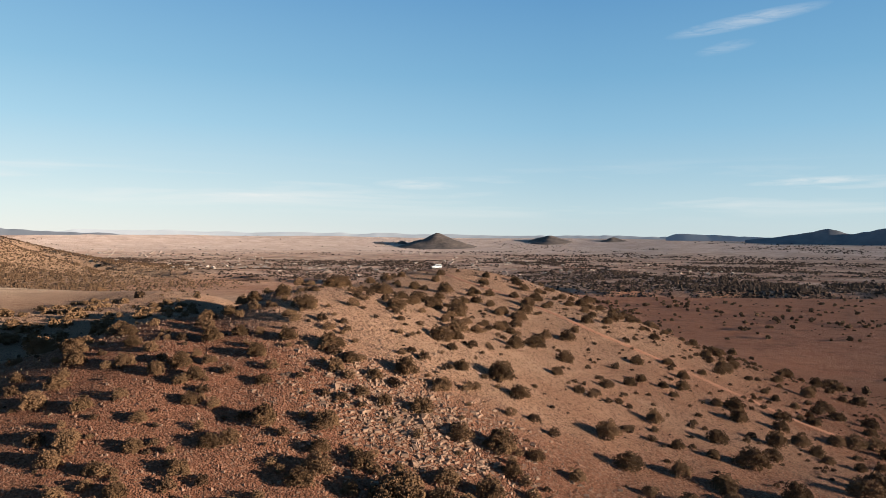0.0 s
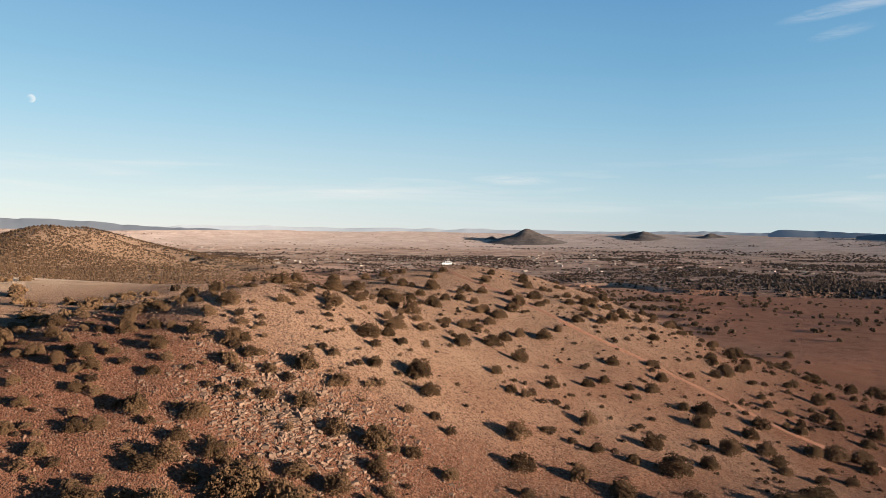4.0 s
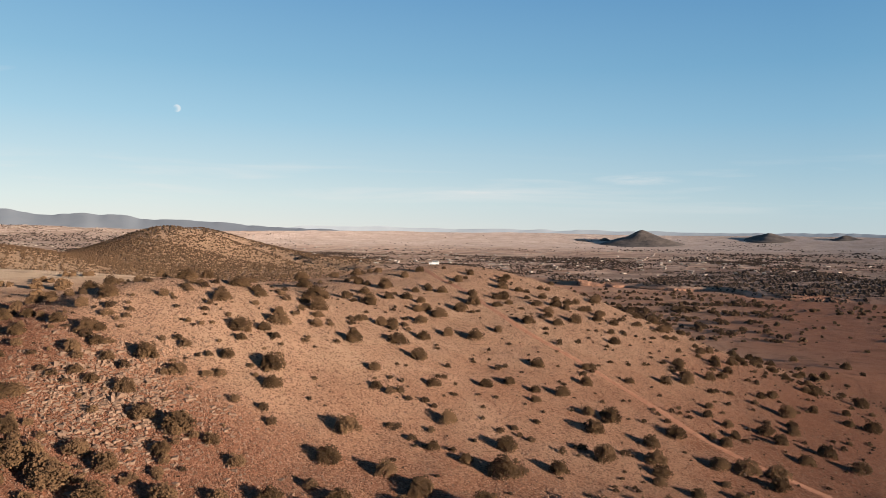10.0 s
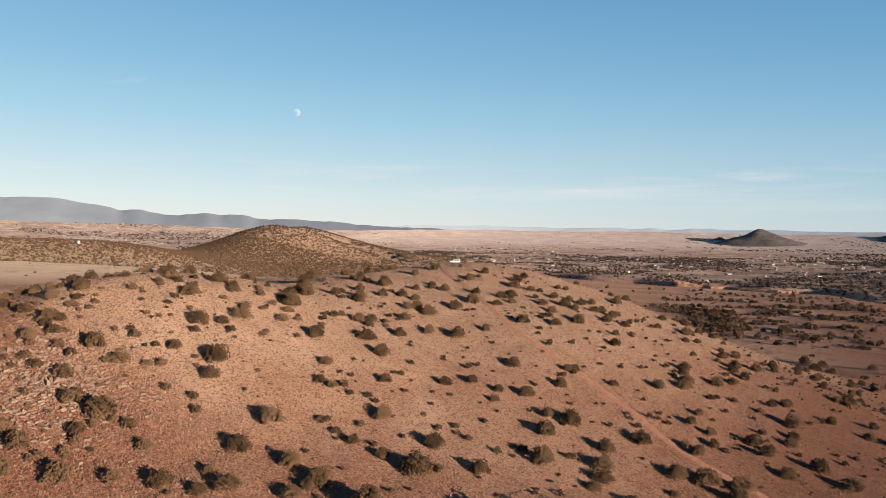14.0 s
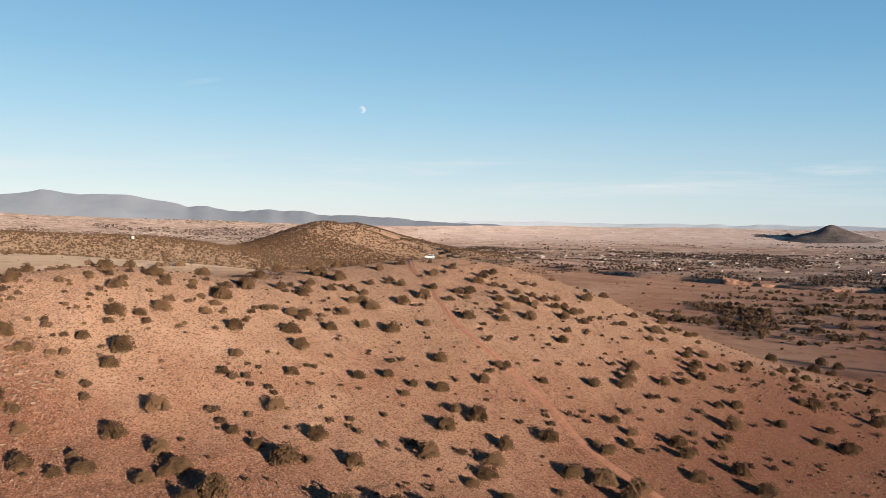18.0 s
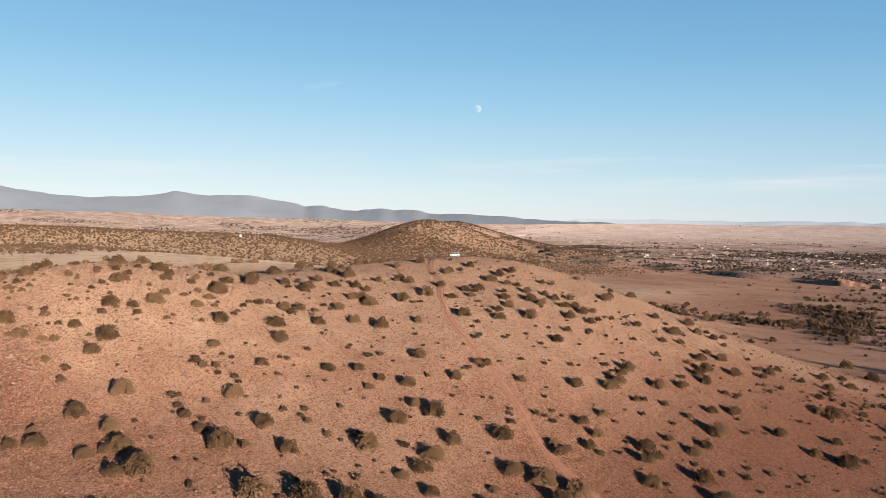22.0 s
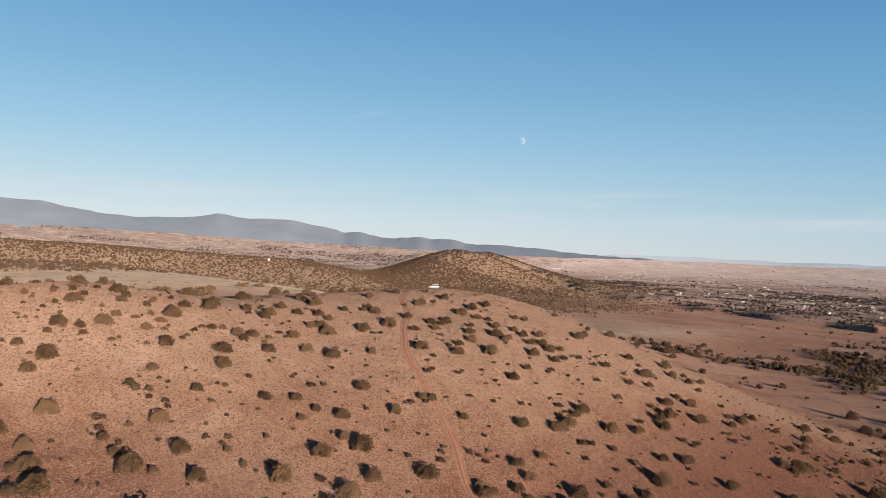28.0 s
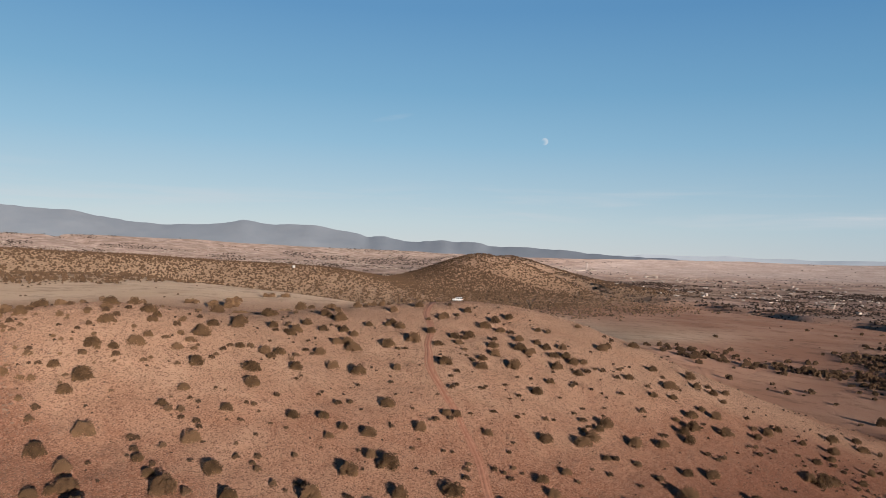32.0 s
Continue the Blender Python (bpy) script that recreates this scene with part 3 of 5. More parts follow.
def stems(rng, count, height, radius):
    """Short crooked stems that taper as they part."""
    verts, faces = [], []
    for k in range(count):
        a = 2 * math.pi * k / count + rng.uniform(-0.4, 0.4)
        at, lean = np.zeros(3) - (0, 0, 0.15), np.array([math.cos(a), math.sin(a), 1.6])
        base = len(verts)
        for j in range(4):
            r = radius * (1 - 0.22 * j)
            verts += [(at[0] + r * math.cos(b), at[1] + r * math.sin(b), at[2]) for b in np.linspace(0, 2 * math.pi, 6)[:-1]]
            at = at + lean / np.linalg.norm(lean) * height / 3 + rng.uniform(-0.04, 0.04, 3)
        for j in range(3):
            for i in range(5):
                p, q = base + 5 * j + i, base + 5 * j + (i + 1) % 5
                faces.append((p, q, q + 5, p + 5))
    return verts, faces


def bush_shapes(count, seed, knobs, sprigs, blade, mat, tall):
    """Bushes about one metre across: a dome of many small knobs with gaps between them, and crooked stems."""
    kinds = []
    for k in range(count):
        rng = np.random.default_rng(seed + k)
        lobes = [((0, 0, 0.24, 0.24), 0.1)]
        for j in range(knobs):
            up = 1 - (j + 0.5) / knobs * 0.98
            a = 2.4 * j + rng.uniform(-0.5, 0.5)
            flat = math.sqrt(1 - up * up)
            far = rng.uniform(0.27, 0.40)
            lobes.append(((far * flat * math.cos(a), far * flat * math.sin(a), 0.08 + 0.5 * up * far / 0.35 * 0.9, rng.uniform(0.10, 0.17)), 0.9 / knobs))
        v, f = sprig_cloud(rng, sprigs, lobes, blade)
        v[:, 0] *= rng.uniform(0.88, 1.12)
        v[:, 2] *= tall * rng.uniform(0.88, 1.15)
        crown = mesh_of("crown", v, f, mat)
        sv, sf = stems(rng, 3 + k % 3, 0.3, 0.035)
        kinds.append((crown, mesh_of("stem", sv, sf, BARK)))
    return kinds


JUNIPERS = collections.defaultdict(list)
JUNIPERS["eastern foot"] += [  # x, y, breadth
    (108.5, -105.8, 5.6), (96.6, -104.5, 4.9), (102.2, -102.3, 6.3), (109.0, -99.9, 5.8), (99.3, -90.0, 3.7), (96.4, -87.7, 2.9),
    (99.3, -87.4, 3.4), (117.7, -83.4, 5.1), (102.0, -81.3, 3.2), (130.9, -77.4, 5.3), (113.4, -75.9, 4.0), (100.7, -75.8, 3.6),
    (96.1, -73.8, 3.4), (124.5, -72.0, 5.2), (113.7, -71.9, 3.7), (110.2, -70.2, 4.9), (97.0, -65.2, 2.9), (118.5, -61.1, 4.9),
    (119.0, -55.4, 4.1), (98.4, -49.7, 2.8), (119.1, -46.6, 6.0), (99.0, -36.4, 4.6), (113.6, -35.9, 3.2), (138.0, -33.0, 4.4),
    (144.9, -30.7, 5.9), (128.8, -30.5, 3.5), (117.4, -30.0, 4.5), (103.0, -29.1, 4.3), (140.1, -19.9, 3.0), (105.7, -18.1, 4.1),
    (102.3, -14.6, 4.3), (102.4, -8.9, 4.4), (97.0, -8.8, 2.9),
]
JUNIPERS["eastern foot"] += [  # x, y, breadth
    (98.2, -1.3, 4.5), (131.9, -1.2, 4.3), (108.4, -0.5, 4.8), (152.3, -0.5, 2.8), (135.1, 0.7, 6.1), (135.7, 5.6, 5.2),
    (96.9, 8.3, 3.1), (101.6, 8.4, 4.2), (113.8, 9.8, 3.0), (152.1, 11.7, 6.7), (128.6, 15.7, 3.5), (140.1, 17.7, 3.5),
    (113.6, 17.9, 3.9), (112.8, 20.7, 3.2), (129.6, 25.7, 3.2), (96.5, 25.8, 2.9), (153.8, 26.6, 3.6), (121.0, 26.7, 2.8),
    (92.2, 27.3, 3.7), (113.1, 27.8, 3.7), (138.8, 32.0, 3.2), (151.1, 33.7, 3.3), (173.9, 34.0, 7.6), (93.2, 35.0, 3.0),
    (127.2, 36.7, 4.6), (142.0, 48.7, 3.0), (176.8, 48.7, 7.6), (121.8, 53.3, 4.9), (129.4, 60.8, 4.6), (124.9, 69.6, 3.7),
    (141.7, 71.2, 5.1), (146.9, 90.3, 4.5), (151.4, 91.4, 5.0),
]
JUNIPERS["eastern foot"] += [  # x, y, breadth
    (158.7, 101.7, 5.8), (129.7, 103.5, 6.2), (136.4, 110.3, 5.2), (121.6, 168.4, 3.7), (183.3, 172.0, 7.6), (137.2, 195.9, 7.6),
    (161.2, 198.5, 6.6), (103.5, 200.8, 7.6), (128.2, 206.9, 7.6),
]
JUNIPERS["eastern slope"] += [  # x, y, breadth
    (83.5, -113.7, 6.2), (70.5, -110.5, 5.0), (45.6, -108.2, 3.8), (82.6, -106.1, 4.8), (56.8, -105.7, 3.1), (68.3, -102.5, 3.3),
    (50.1, -102.2, 3.2), (73.3, -101.3, 5.8), (55.9, -100.7, 3.1), (61.9, -97.5, 4.2), (87.7, -95.1, 5.8), (66.2, -84.5, 3.8),
    (53.8, -84.4, 4.9), (65.0, -73.8, 3.1), (66.4, -71.5, 3.4), (76.4, -70.3, 3.3), (85.8, -58.5, 4.9), (46.3, -54.9, 5.2),
    (91.9, -50.3, 4.8), (54.1, -47.5, 4.5), (91.7, -45.9, 5.6), (70.8, -42.4, 4.4), (90.2, -39.9, 3.6), (58.4, -37.4, 5.3),
    (90.0, -36.2, 4.6), (69.3, -33.7, 2.8), (64.2, -22.9, 4.8), (69.3, -18.9, 4.0), (63.9, -13.8, 3.8), (64.7, -9.1, 3.1),
    (86.4, -2.9, 3.4), (76.7, -0.8, 3.5), (89.4, 4.4, 3.5),
]
JUNIPERS["eastern slope"] += [  # x, y, breadth
    (60.6, 9.0, 4.5), (85.3, 10.5, 5.5), (60.0, 13.3, 3.9), (75.8, 16.1, 4.1), (87.8, 24.6, 3.7), (82.3, 30.9, 5.1),
    (88.4, 32.0, 3.0), (59.5, 32.4, 4.4),
]
JUNIPERS["hilltop"] += [  # x, y, breadth
    (2.6, -60.3, 5.8), (26.8, -60.3, 5.0), (10.6, -54.4, 3.4), (28.5, -51.1, 5.8), (-12.3, -49.6, 3.0), (13.0, -48.5, 3.3),
    (17.0, -46.4, 4.6), (35.0, -46.4, 3.7), (-21.0, -45.9, 4.2), (11.7, -45.1, 3.5), (50.5, -43.1, 3.5), (25.5, -40.2, 3.8),
    (37.3, -39.4, 3.0), (-16.7, -36.9, 4.7), (32.6, -36.3, 4.2), (49.5, -36.0, 4.0), (34.8, -33.9, 3.0), (-0.2, -33.8, 3.7),
    (45.1, -31.5, 4.1), (33.9, -30.5, 4.6), (-11.9, -29.1, 3.5), (17.0, -26.8, 3.3), (54.2, -24.7, 3.0), (50.3, -24.5, 4.9),
    (16.1, -24.0, 4.0), (1.5, -22.4, 3.8), (53.7, -22.4, 3.1), (31.0, -19.4, 4.8), (45.0, -18.0, 3.9), (36.4, -17.3, 3.6),
    (58.5, -16.7, 3.8), (18.0, -14.1, 3.3), (53.1, -13.7, 3.9),
]
JUNIPERS["hilltop"] += [  # x, y, breadth
    (49.0, -13.3, 3.1), (60.2, -12.4, 3.8), (29.6, -11.9, 4.5), (55.3, -7.5, 3.6), (29.5, -4.1, 3.8), (41.9, -3.2, 2.8),
    (42.5, 20.9, 3.1),
]
JUNIPERS["southern ridge"] += [  # x, y, breadth
    (-20.5, -199.3, 5.9), (-42.0, -198.9, 3.2), (-11.4, -197.9, 5.6), (-35.9, -197.7, 3.2), (-2.9, -195.4, 4.4), (-39.7, -194.5, 2.9),
    (-45.4, -193.6, 3.6), (-30.4, -192.8, 3.0), (-16.3, -191.6, 4.4), (10.3, -191.5, 5.7), (-10.1, -191.4, 2.9), (1.0, -190.6, 4.7),
    (-37.0, -189.9, 3.1), (-45.0, -189.7, 4.0), (-14.6, -189.1, 4.5), (-2.7, -187.9, 3.8), (-28.3, -187.8, 3.4), (-26.2, -186.4, 3.1),
    (-9.3, -186.3, 3.8), (-14.9, -185.4, 3.2), (7.2, -185.1, 4.7), (-38.3, -184.9, 2.9), (1.7, -184.6, 4.7), (-46.3, -183.5, 3.4),
    (-53.1, -182.5, 4.2), (-22.8, -182.2, 3.9), (-14.9, -180.5, 4.8), (-33.4, -180.1, 3.0), (-52.4, -178.1, 3.6), (10.9, -177.5, 3.6),
    (-34.3, -175.0, 2.9), (-40.1, -174.6, 3.2), (-60.0, -174.2, 2.9),
]
JUNIPERS["southern ridge"] += [  # x, y, breadth
    (-25.0, -173.6, 2.9), (-45.4, -172.5, 3.3), (9.7, -172.0, 5.9), (-37.4, -171.8, 3.6), (-53.3, -171.4, 4.3), (-7.5, -171.3, 2.9),
    (-10.9, -171.1, 3.2), (-2.0, -169.9, 4.4), (-27.3, -167.4, 3.6), (-55.5, -167.1, 4.4), (-15.2, -167.1, 3.1), (-47.1, -165.4, 2.9),
    (-9.4, -165.4, 3.0), (-13.5, -163.3, 3.7), (-35.6, -162.7, 3.8), (-23.8, -161.7, 3.3), (-17.3, -161.2, 4.4), (-4.8, -161.0, 5.1),
    (-31.7, -160.7, 3.1), (1.1, -160.4, 4.1), (-15.9, -159.9, 2.9), (-50.4, -159.6, 4.2), (-67.6, -153.3, 6.1), (-39.9, -151.2, 3.6),
    (-36.5, -150.3, 3.5), (4.7, -149.8, 3.4), (-22.6, -149.4, 4.2), (-34.0, -142.3, 3.9), (-28.8, -142.0, 3.9), (0.8, -139.3, 5.5),
    (-37.7, -136.1, 3.4), (4.1, -135.4, 3.2), (-7.9, -132.3, 5.1),
]
JUNIPERS["southern ridge"] += [  # x, y, breadth
    (4.3, -129.6, 5.5), (-21.5, -126.0, 5.0), (1.9, -125.2, 3.0), (-5.1, -120.8, 3.7), (8.8, -120.4, 3.9), (-20.0, -119.8, 4.0),
    (-12.1, -118.7, 5.3), (-7.7, -118.2, 3.0), (6.9, -115.6, 3.3),
]
JUNIPERS["southern slope"] += [  # x, y, breadth
    (17.3, -186.0, 5.3), (23.4, -181.6, 3.4), (29.8, -177.9, 4.6), (35.0, -175.7, 3.7), (20.9, -172.7, 3.3), (37.7, -172.1, 4.6),
    (15.4, -170.7, 3.1), (46.4, -167.6, 4.0), (56.1, -167.3, 3.5), (46.9, -163.9, 3.2), (58.1, -163.5, 5.9), (31.5, -161.9, 5.4),
    (47.3, -161.1, 4.8), (40.6, -159.6, 4.4), (75.3, -152.5, 7.6), (30.4, -151.8, 5.8), (14.7, -150.7, 4.5), (50.9, -146.8, 3.0),
    (58.0, -146.8, 7.1), (81.7, -146.2, 6.6), (44.6, -146.1, 2.9), (12.1, -145.7, 5.8), (85.5, -139.4, 5.5), (66.1, -137.3, 4.8),
    (56.0, -135.4, 4.6), (88.3, -135.3, 3.3), (43.9, -133.8, 4.6), (28.8, -133.6, 2.9), (25.6, -126.6, 3.3), (84.0, -124.2, 3.5),
    (91.4, -124.1, 3.4), (73.7, -122.9, 5.4), (37.0, -121.5, 4.0),
]
JUNIPERS["southern slope"] += [  # x, y, breadth
    (17.4, -119.2, 4.4), (84.6, -119.1, 4.8), (99.8, -117.5, 3.4),
]
JUNIPERS["upper slope"] += [  # x, y, breadth
    (4.6, -111.0, 5.1), (30.0, -110.2, 4.6), (0.3, -109.1, 3.2), (23.5, -106.6, 5.4), (-0.9, -104.7, 4.1), (11.7, -103.0, 3.0),
    (15.7, -97.4, 4.0), (18.8, -97.3, 3.2), (-1.2, -96.3, 4.6), (26.0, -93.9, 4.9), (17.1, -93.7, 4.0), (-4.8, -93.4, 6.1),
    (-27.7, -88.4, 5.9), (0.3, -84.6, 3.3), (29.4, -83.6, 4.3), (7.0, -82.6, 3.5), (21.4, -82.4, 4.1), (5.6, -79.8, 4.7),
    (36.0, -79.5, 5.6), (-17.1, -75.7, 5.2), (17.5, -73.4, 3.5), (1.0, -72.5, 4.2), (23.4, -71.7, 6.3), (8.1, -71.3, 3.3),
    (-19.9, -71.1, 3.6), (19.1, -70.5, 4.0), (40.0, -68.8, 3.0), (11.6, -65.7, 4.1), (15.8, -65.1, 3.3), (-3.5, -59.7, 3.2),
    (-6.5, -59.6, 3.9), (-29.5, -53.5, 5.0), (-30.7, -47.7, 3.3),
]
JUNIPERS["southern ridge"] += [  # x, y, breadth
    (-4.5, -191.5, 7.8), (3.8, -191.5, 6.2), (3.8, -173.0, 4.9),
]
SHRUBS = collections.defaultdict(list)
SHRUBS["eastern foot"] += [  # x, y, breadth
    (97.3, -112.3, 2.6), (112.6, -94.0, 1.2), (104.4, -81.4, 2.6), (120.2, -66.1, 1.9), (100.5, -65.5, 1.4), (125.8, -64.9, 1.4),
    (113.1, -64.8, 1.4), (130.3, -61.6, 2.2), (111.9, -60.9, 2.6), (99.0, -57.0, 1.2), (128.8, -56.4, 1.7), (102.8, -54.9, 1.8),
    (133.3, -54.3, 2.0), (109.5, -52.0, 1.5), (139.4, -49.7, 1.7), (99.8, -47.4, 2.5), (110.7, -44.9, 2.5), (104.1, -43.9, 2.5),
    (123.2, -38.8, 1.9), (126.5, -34.1, 1.6), (129.1, -27.8, 2.7), (100.6, -23.0, 2.4), (147.2, -23.0, 2.3), (111.5, -19.8, 2.4),
    (114.5, -19.5, 1.9), (114.7, -16.6, 2.0), (130.2, -14.7, 1.7), (118.8, -1.9, 2.5), (146.4, 0.8, 2.2), (116.3, 1.7, 1.8),
    (120.3, 5.2, 1.9), (140.5, 11.0, 1.9), (124.2, 13.1, 1.9),
]
SHRUBS["eastern foot"] += [  # x, y, breadth
    (110.2, 15.9, 2.7), (146.6, 19.1, 2.3), (134.1, 21.0, 2.3), (131.2, 22.9, 2.4), (105.2, 23.5, 2.0), (138.8, 42.1, 2.5),
    (152.4, 44.5, 2.5), (143.6, 60.9, 2.7), (132.9, 67.2, 2.3), (142.6, 91.2, 2.5),
]
SHRUBS["eastern slope"] += [  # x, y, breadth
    (45.5, -114.5, 1.3), (49.0, -112.4, 1.4), (59.2, -109.9, 1.1), (89.5, -103.0, 1.3), (45.5, -94.3, 2.7), (80.7, -94.0, 1.6),
    (70.8, -91.6, 1.4), (46.7, -91.1, 1.8), (61.3, -89.6, 1.7), (86.0, -89.1, 2.4), (68.8, -87.6, 1.1), (83.7, -86.4, 1.6),
    (75.6, -85.7, 1.1), (82.6, -84.4, 1.7), (76.9, -84.1, 1.1), (87.1, -80.4, 1.7), (58.5, -79.8, 1.2), (91.5, -79.7, 1.9),
    (89.2, -79.3, 1.4), (50.6, -78.7, 1.2), (65.0, -77.8, 2.1), (89.0, -75.5, 1.5), (91.2, -75.1, 1.4), (66.9, -74.2, 1.8),
    (84.2, -71.3, 1.7), (56.6, -68.7, 1.3), (68.0, -67.7, 1.5), (56.9, -63.1, 2.0), (70.7, -61.6, 2.2), (56.5, -60.9, 1.6),
    (52.3, -58.7, 1.7), (75.6, -57.3, 1.9), (51.6, -55.5, 2.0),
]
SHRUBS["eastern slope"] += [  # x, y, breadth
    (61.6, -55.3, 1.7), (75.3, -54.3, 1.3), (61.3, -53.7, 1.6), (68.9, -52.2, 1.3), (79.9, -50.4, 1.9), (69.1, -48.4, 1.6),
    (81.1, -48.3, 1.3), (63.6, -48.0, 1.5), (88.0, -44.3, 2.3), (62.8, -41.4, 1.4), (87.8, -41.4, 2.1), (85.3, -40.8, 2.6),
    (81.8, -39.7, 1.7), (75.4, -37.4, 1.4), (64.9, -37.3, 1.7), (81.4, -35.1, 1.7), (73.1, -28.0, 1.9), (84.2, -27.8, 1.4),
    (72.9, -26.2, 2.5), (90.3, -17.0, 2.5), (69.7, -14.9, 2.4), (82.0, -14.7, 2.2), (69.0, -8.9, 1.7), (70.7, -7.1, 2.3),
    (75.4, -6.1, 2.3), (82.3, 1.1, 1.9), (71.7, 1.3, 2.1), (71.5, 3.6, 1.6), (80.3, 14.9, 2.4), (55.6, 22.9, 2.6),
    (51.5, 24.9, 2.0),
]
SHRUBS["hilltop"] += [  # x, y, breadth
    (30.2, -59.2, 1.8), (31.4, -57.5, 1.8), (48.8, -45.9, 2.1), (45.5, -44.8, 1.4), (41.9, -41.8, 2.2), (-15.6, -34.2, 2.6),
    (15.4, -31.5, 2.0), (-14.4, -30.5, 2.6), (41.0, -26.3, 2.7), (-12.6, -25.1, 2.2), (17.6, -19.0, 2.1), (38.8, -14.5, 2.8),
    (7.8, -12.7, 2.1), (44.3, -0.4, 2.5),
]
SHRUBS["southern ridge"] += [  # x, y, breadth
    (-33.4, -198.0, 1.2), (-23.4, -196.4, 2.7), (-30.9, -195.2, 2.6), (-27.5, -193.6, 2.4), (-49.2, -189.6, 2.8), (-35.1, -188.6, 2.3),
    (-7.4, -186.9, 2.3), (-44.0, -185.2, 1.4), (11.3, -184.6, 1.9), (-19.9, -184.0, 2.0), (-25.7, -181.4, 2.4), (-58.2, -178.7, 2.6),
    (-32.3, -177.7, 2.5), (3.4, -177.3, 1.5), (-10.6, -173.8, 1.6), (-16.0, -173.4, 2.0), (-13.6, -173.3, 2.3), (-30.7, -172.0, 2.6),
    (3.1, -171.4, 2.8), (-20.1, -171.0, 1.9), (-40.8, -170.4, 2.4), (-34.3, -169.8, 2.3), (-50.4, -168.7, 1.7), (-6.2, -165.1, 2.7),
    (-40.3, -163.0, 2.6), (-16.3, -162.7, 2.7), (-60.7, -160.2, 2.5), (-39.9, -155.7, 2.0), (-1.9, -153.7, 2.6), (-15.2, -153.4, 2.0),
    (-19.6, -153.0, 2.2), (-4.2, -152.8, 2.2), (2.4, -152.6, 2.2),
]
SHRUBS["southern ridge"] += [  # x, y, breadth
    (-16.1, -151.4, 1.8), (-29.2, -149.5, 2.3), (8.9, -148.5, 1.9), (-25.1, -146.5, 2.4), (3.0, -142.6, 2.6), (-5.8, -141.9, 1.3),
    (-13.9, -140.7, 1.6), (-6.8, -140.5, 2.0), (-7.9, -137.2, 2.2), (-23.7, -136.4, 2.3), (7.1, -135.8, 2.5), (-15.5, -134.6, 2.8),
    (-13.5, -130.5, 2.3), (11.2, -130.4, 2.2), (-10.3, -128.8, 2.6), (-15.3, -123.4, 2.3), (4.0, -121.4, 2.7), (-1.6, -115.4, 2.7),
]
SHRUBS["southern slope"] += [  # x, y, breadth
    (15.6, -178.7, 1.4), (63.7, -174.2, 2.2), (65.6, -170.8, 0.9), (32.3, -170.5, 2.7), (68.1, -168.1, 1.1), (19.6, -159.7, 2.3),
    (67.2, -159.5, 1.4), (71.6, -157.7, 0.9), (16.5, -157.4, 2.6), (58.1, -156.3, 1.2), (39.9, -154.5, 1.6), (40.2, -145.1, 2.1),
    (47.8, -144.4, 1.8), (35.3, -143.9, 2.2), (72.2, -143.6, 0.9), (60.7, -143.5, 2.7), (36.7, -143.1, 2.0), (18.8, -141.6, 1.5),
    (42.2, -139.7, 1.9), (76.5, -136.8, 1.5), (76.1, -134.8, 1.4), (31.5, -133.4, 2.6), (35.0, -132.0, 1.9), (79.7, -131.7, 1.2),
    (32.8, -131.0, 2.6), (27.2, -130.7, 1.2), (39.8, -130.0, 1.9), (37.8, -129.6, 2.3), (77.2, -129.3, 1.2), (53.2, -128.2, 1.9),
    (29.2, -126.8, 1.5), (59.2, -126.7, 2.3), (81.1, -126.7, 1.2),
]
SHRUBS["southern slope"] += [  # x, y, breadth
    (65.6, -126.6, 2.0), (56.8, -126.2, 1.6), (49.1, -125.8, 1.1), (68.6, -125.7, 1.0), (77.5, -125.2, 1.0), (55.3, -124.0, 2.1),
    (15.4, -123.4, 1.6), (39.8, -123.0, 1.1), (67.6, -122.5, 1.3), (69.0, -121.3, 2.5), (41.5, -120.1, 1.7), (47.8, -119.9, 1.4),
    (27.9, -119.3, 1.2), (29.5, -117.7, 1.2), (58.9, -116.8, 1.9), (77.3, -115.7, 2.5), (36.3, -115.6, 1.5),
]
SHRUBS["upper slope"] += [  # x, y, breadth
    (9.2, -114.6, 1.6), (40.1, -114.5, 1.2), (37.3, -114.2, 2.1), (15.2, -113.7, 2.2), (14.2, -111.9, 1.9), (-6.2, -111.1, 1.7),
    (12.3, -108.6, 2.2), (36.1, -106.7, 1.8), (10.7, -105.7, 2.7), (-7.3, -105.3, 1.8), (12.0, -99.9, 2.7), (30.7, -97.0, 1.3),
    (39.7, -96.3, 1.5), (29.9, -94.9, 1.2), (21.2, -92.1, 1.8), (9.3, -91.7, 1.6), (19.3, -89.4, 2.4), (12.5, -85.7, 1.2),
    (2.8, -85.5, 2.5), (18.1, -85.1, 2.4), (40.9, -83.8, 1.3), (4.4, -82.7, 2.2), (13.1, -80.7, 1.4), (-0.3, -79.5, 1.8),
    (-2.5, -77.3, 1.9), (7.6, -65.2, 1.9), (-17.4, -64.1, 2.0), (-11.4, -56.6, 2.8),
]
SHELF_CLUMPS = []
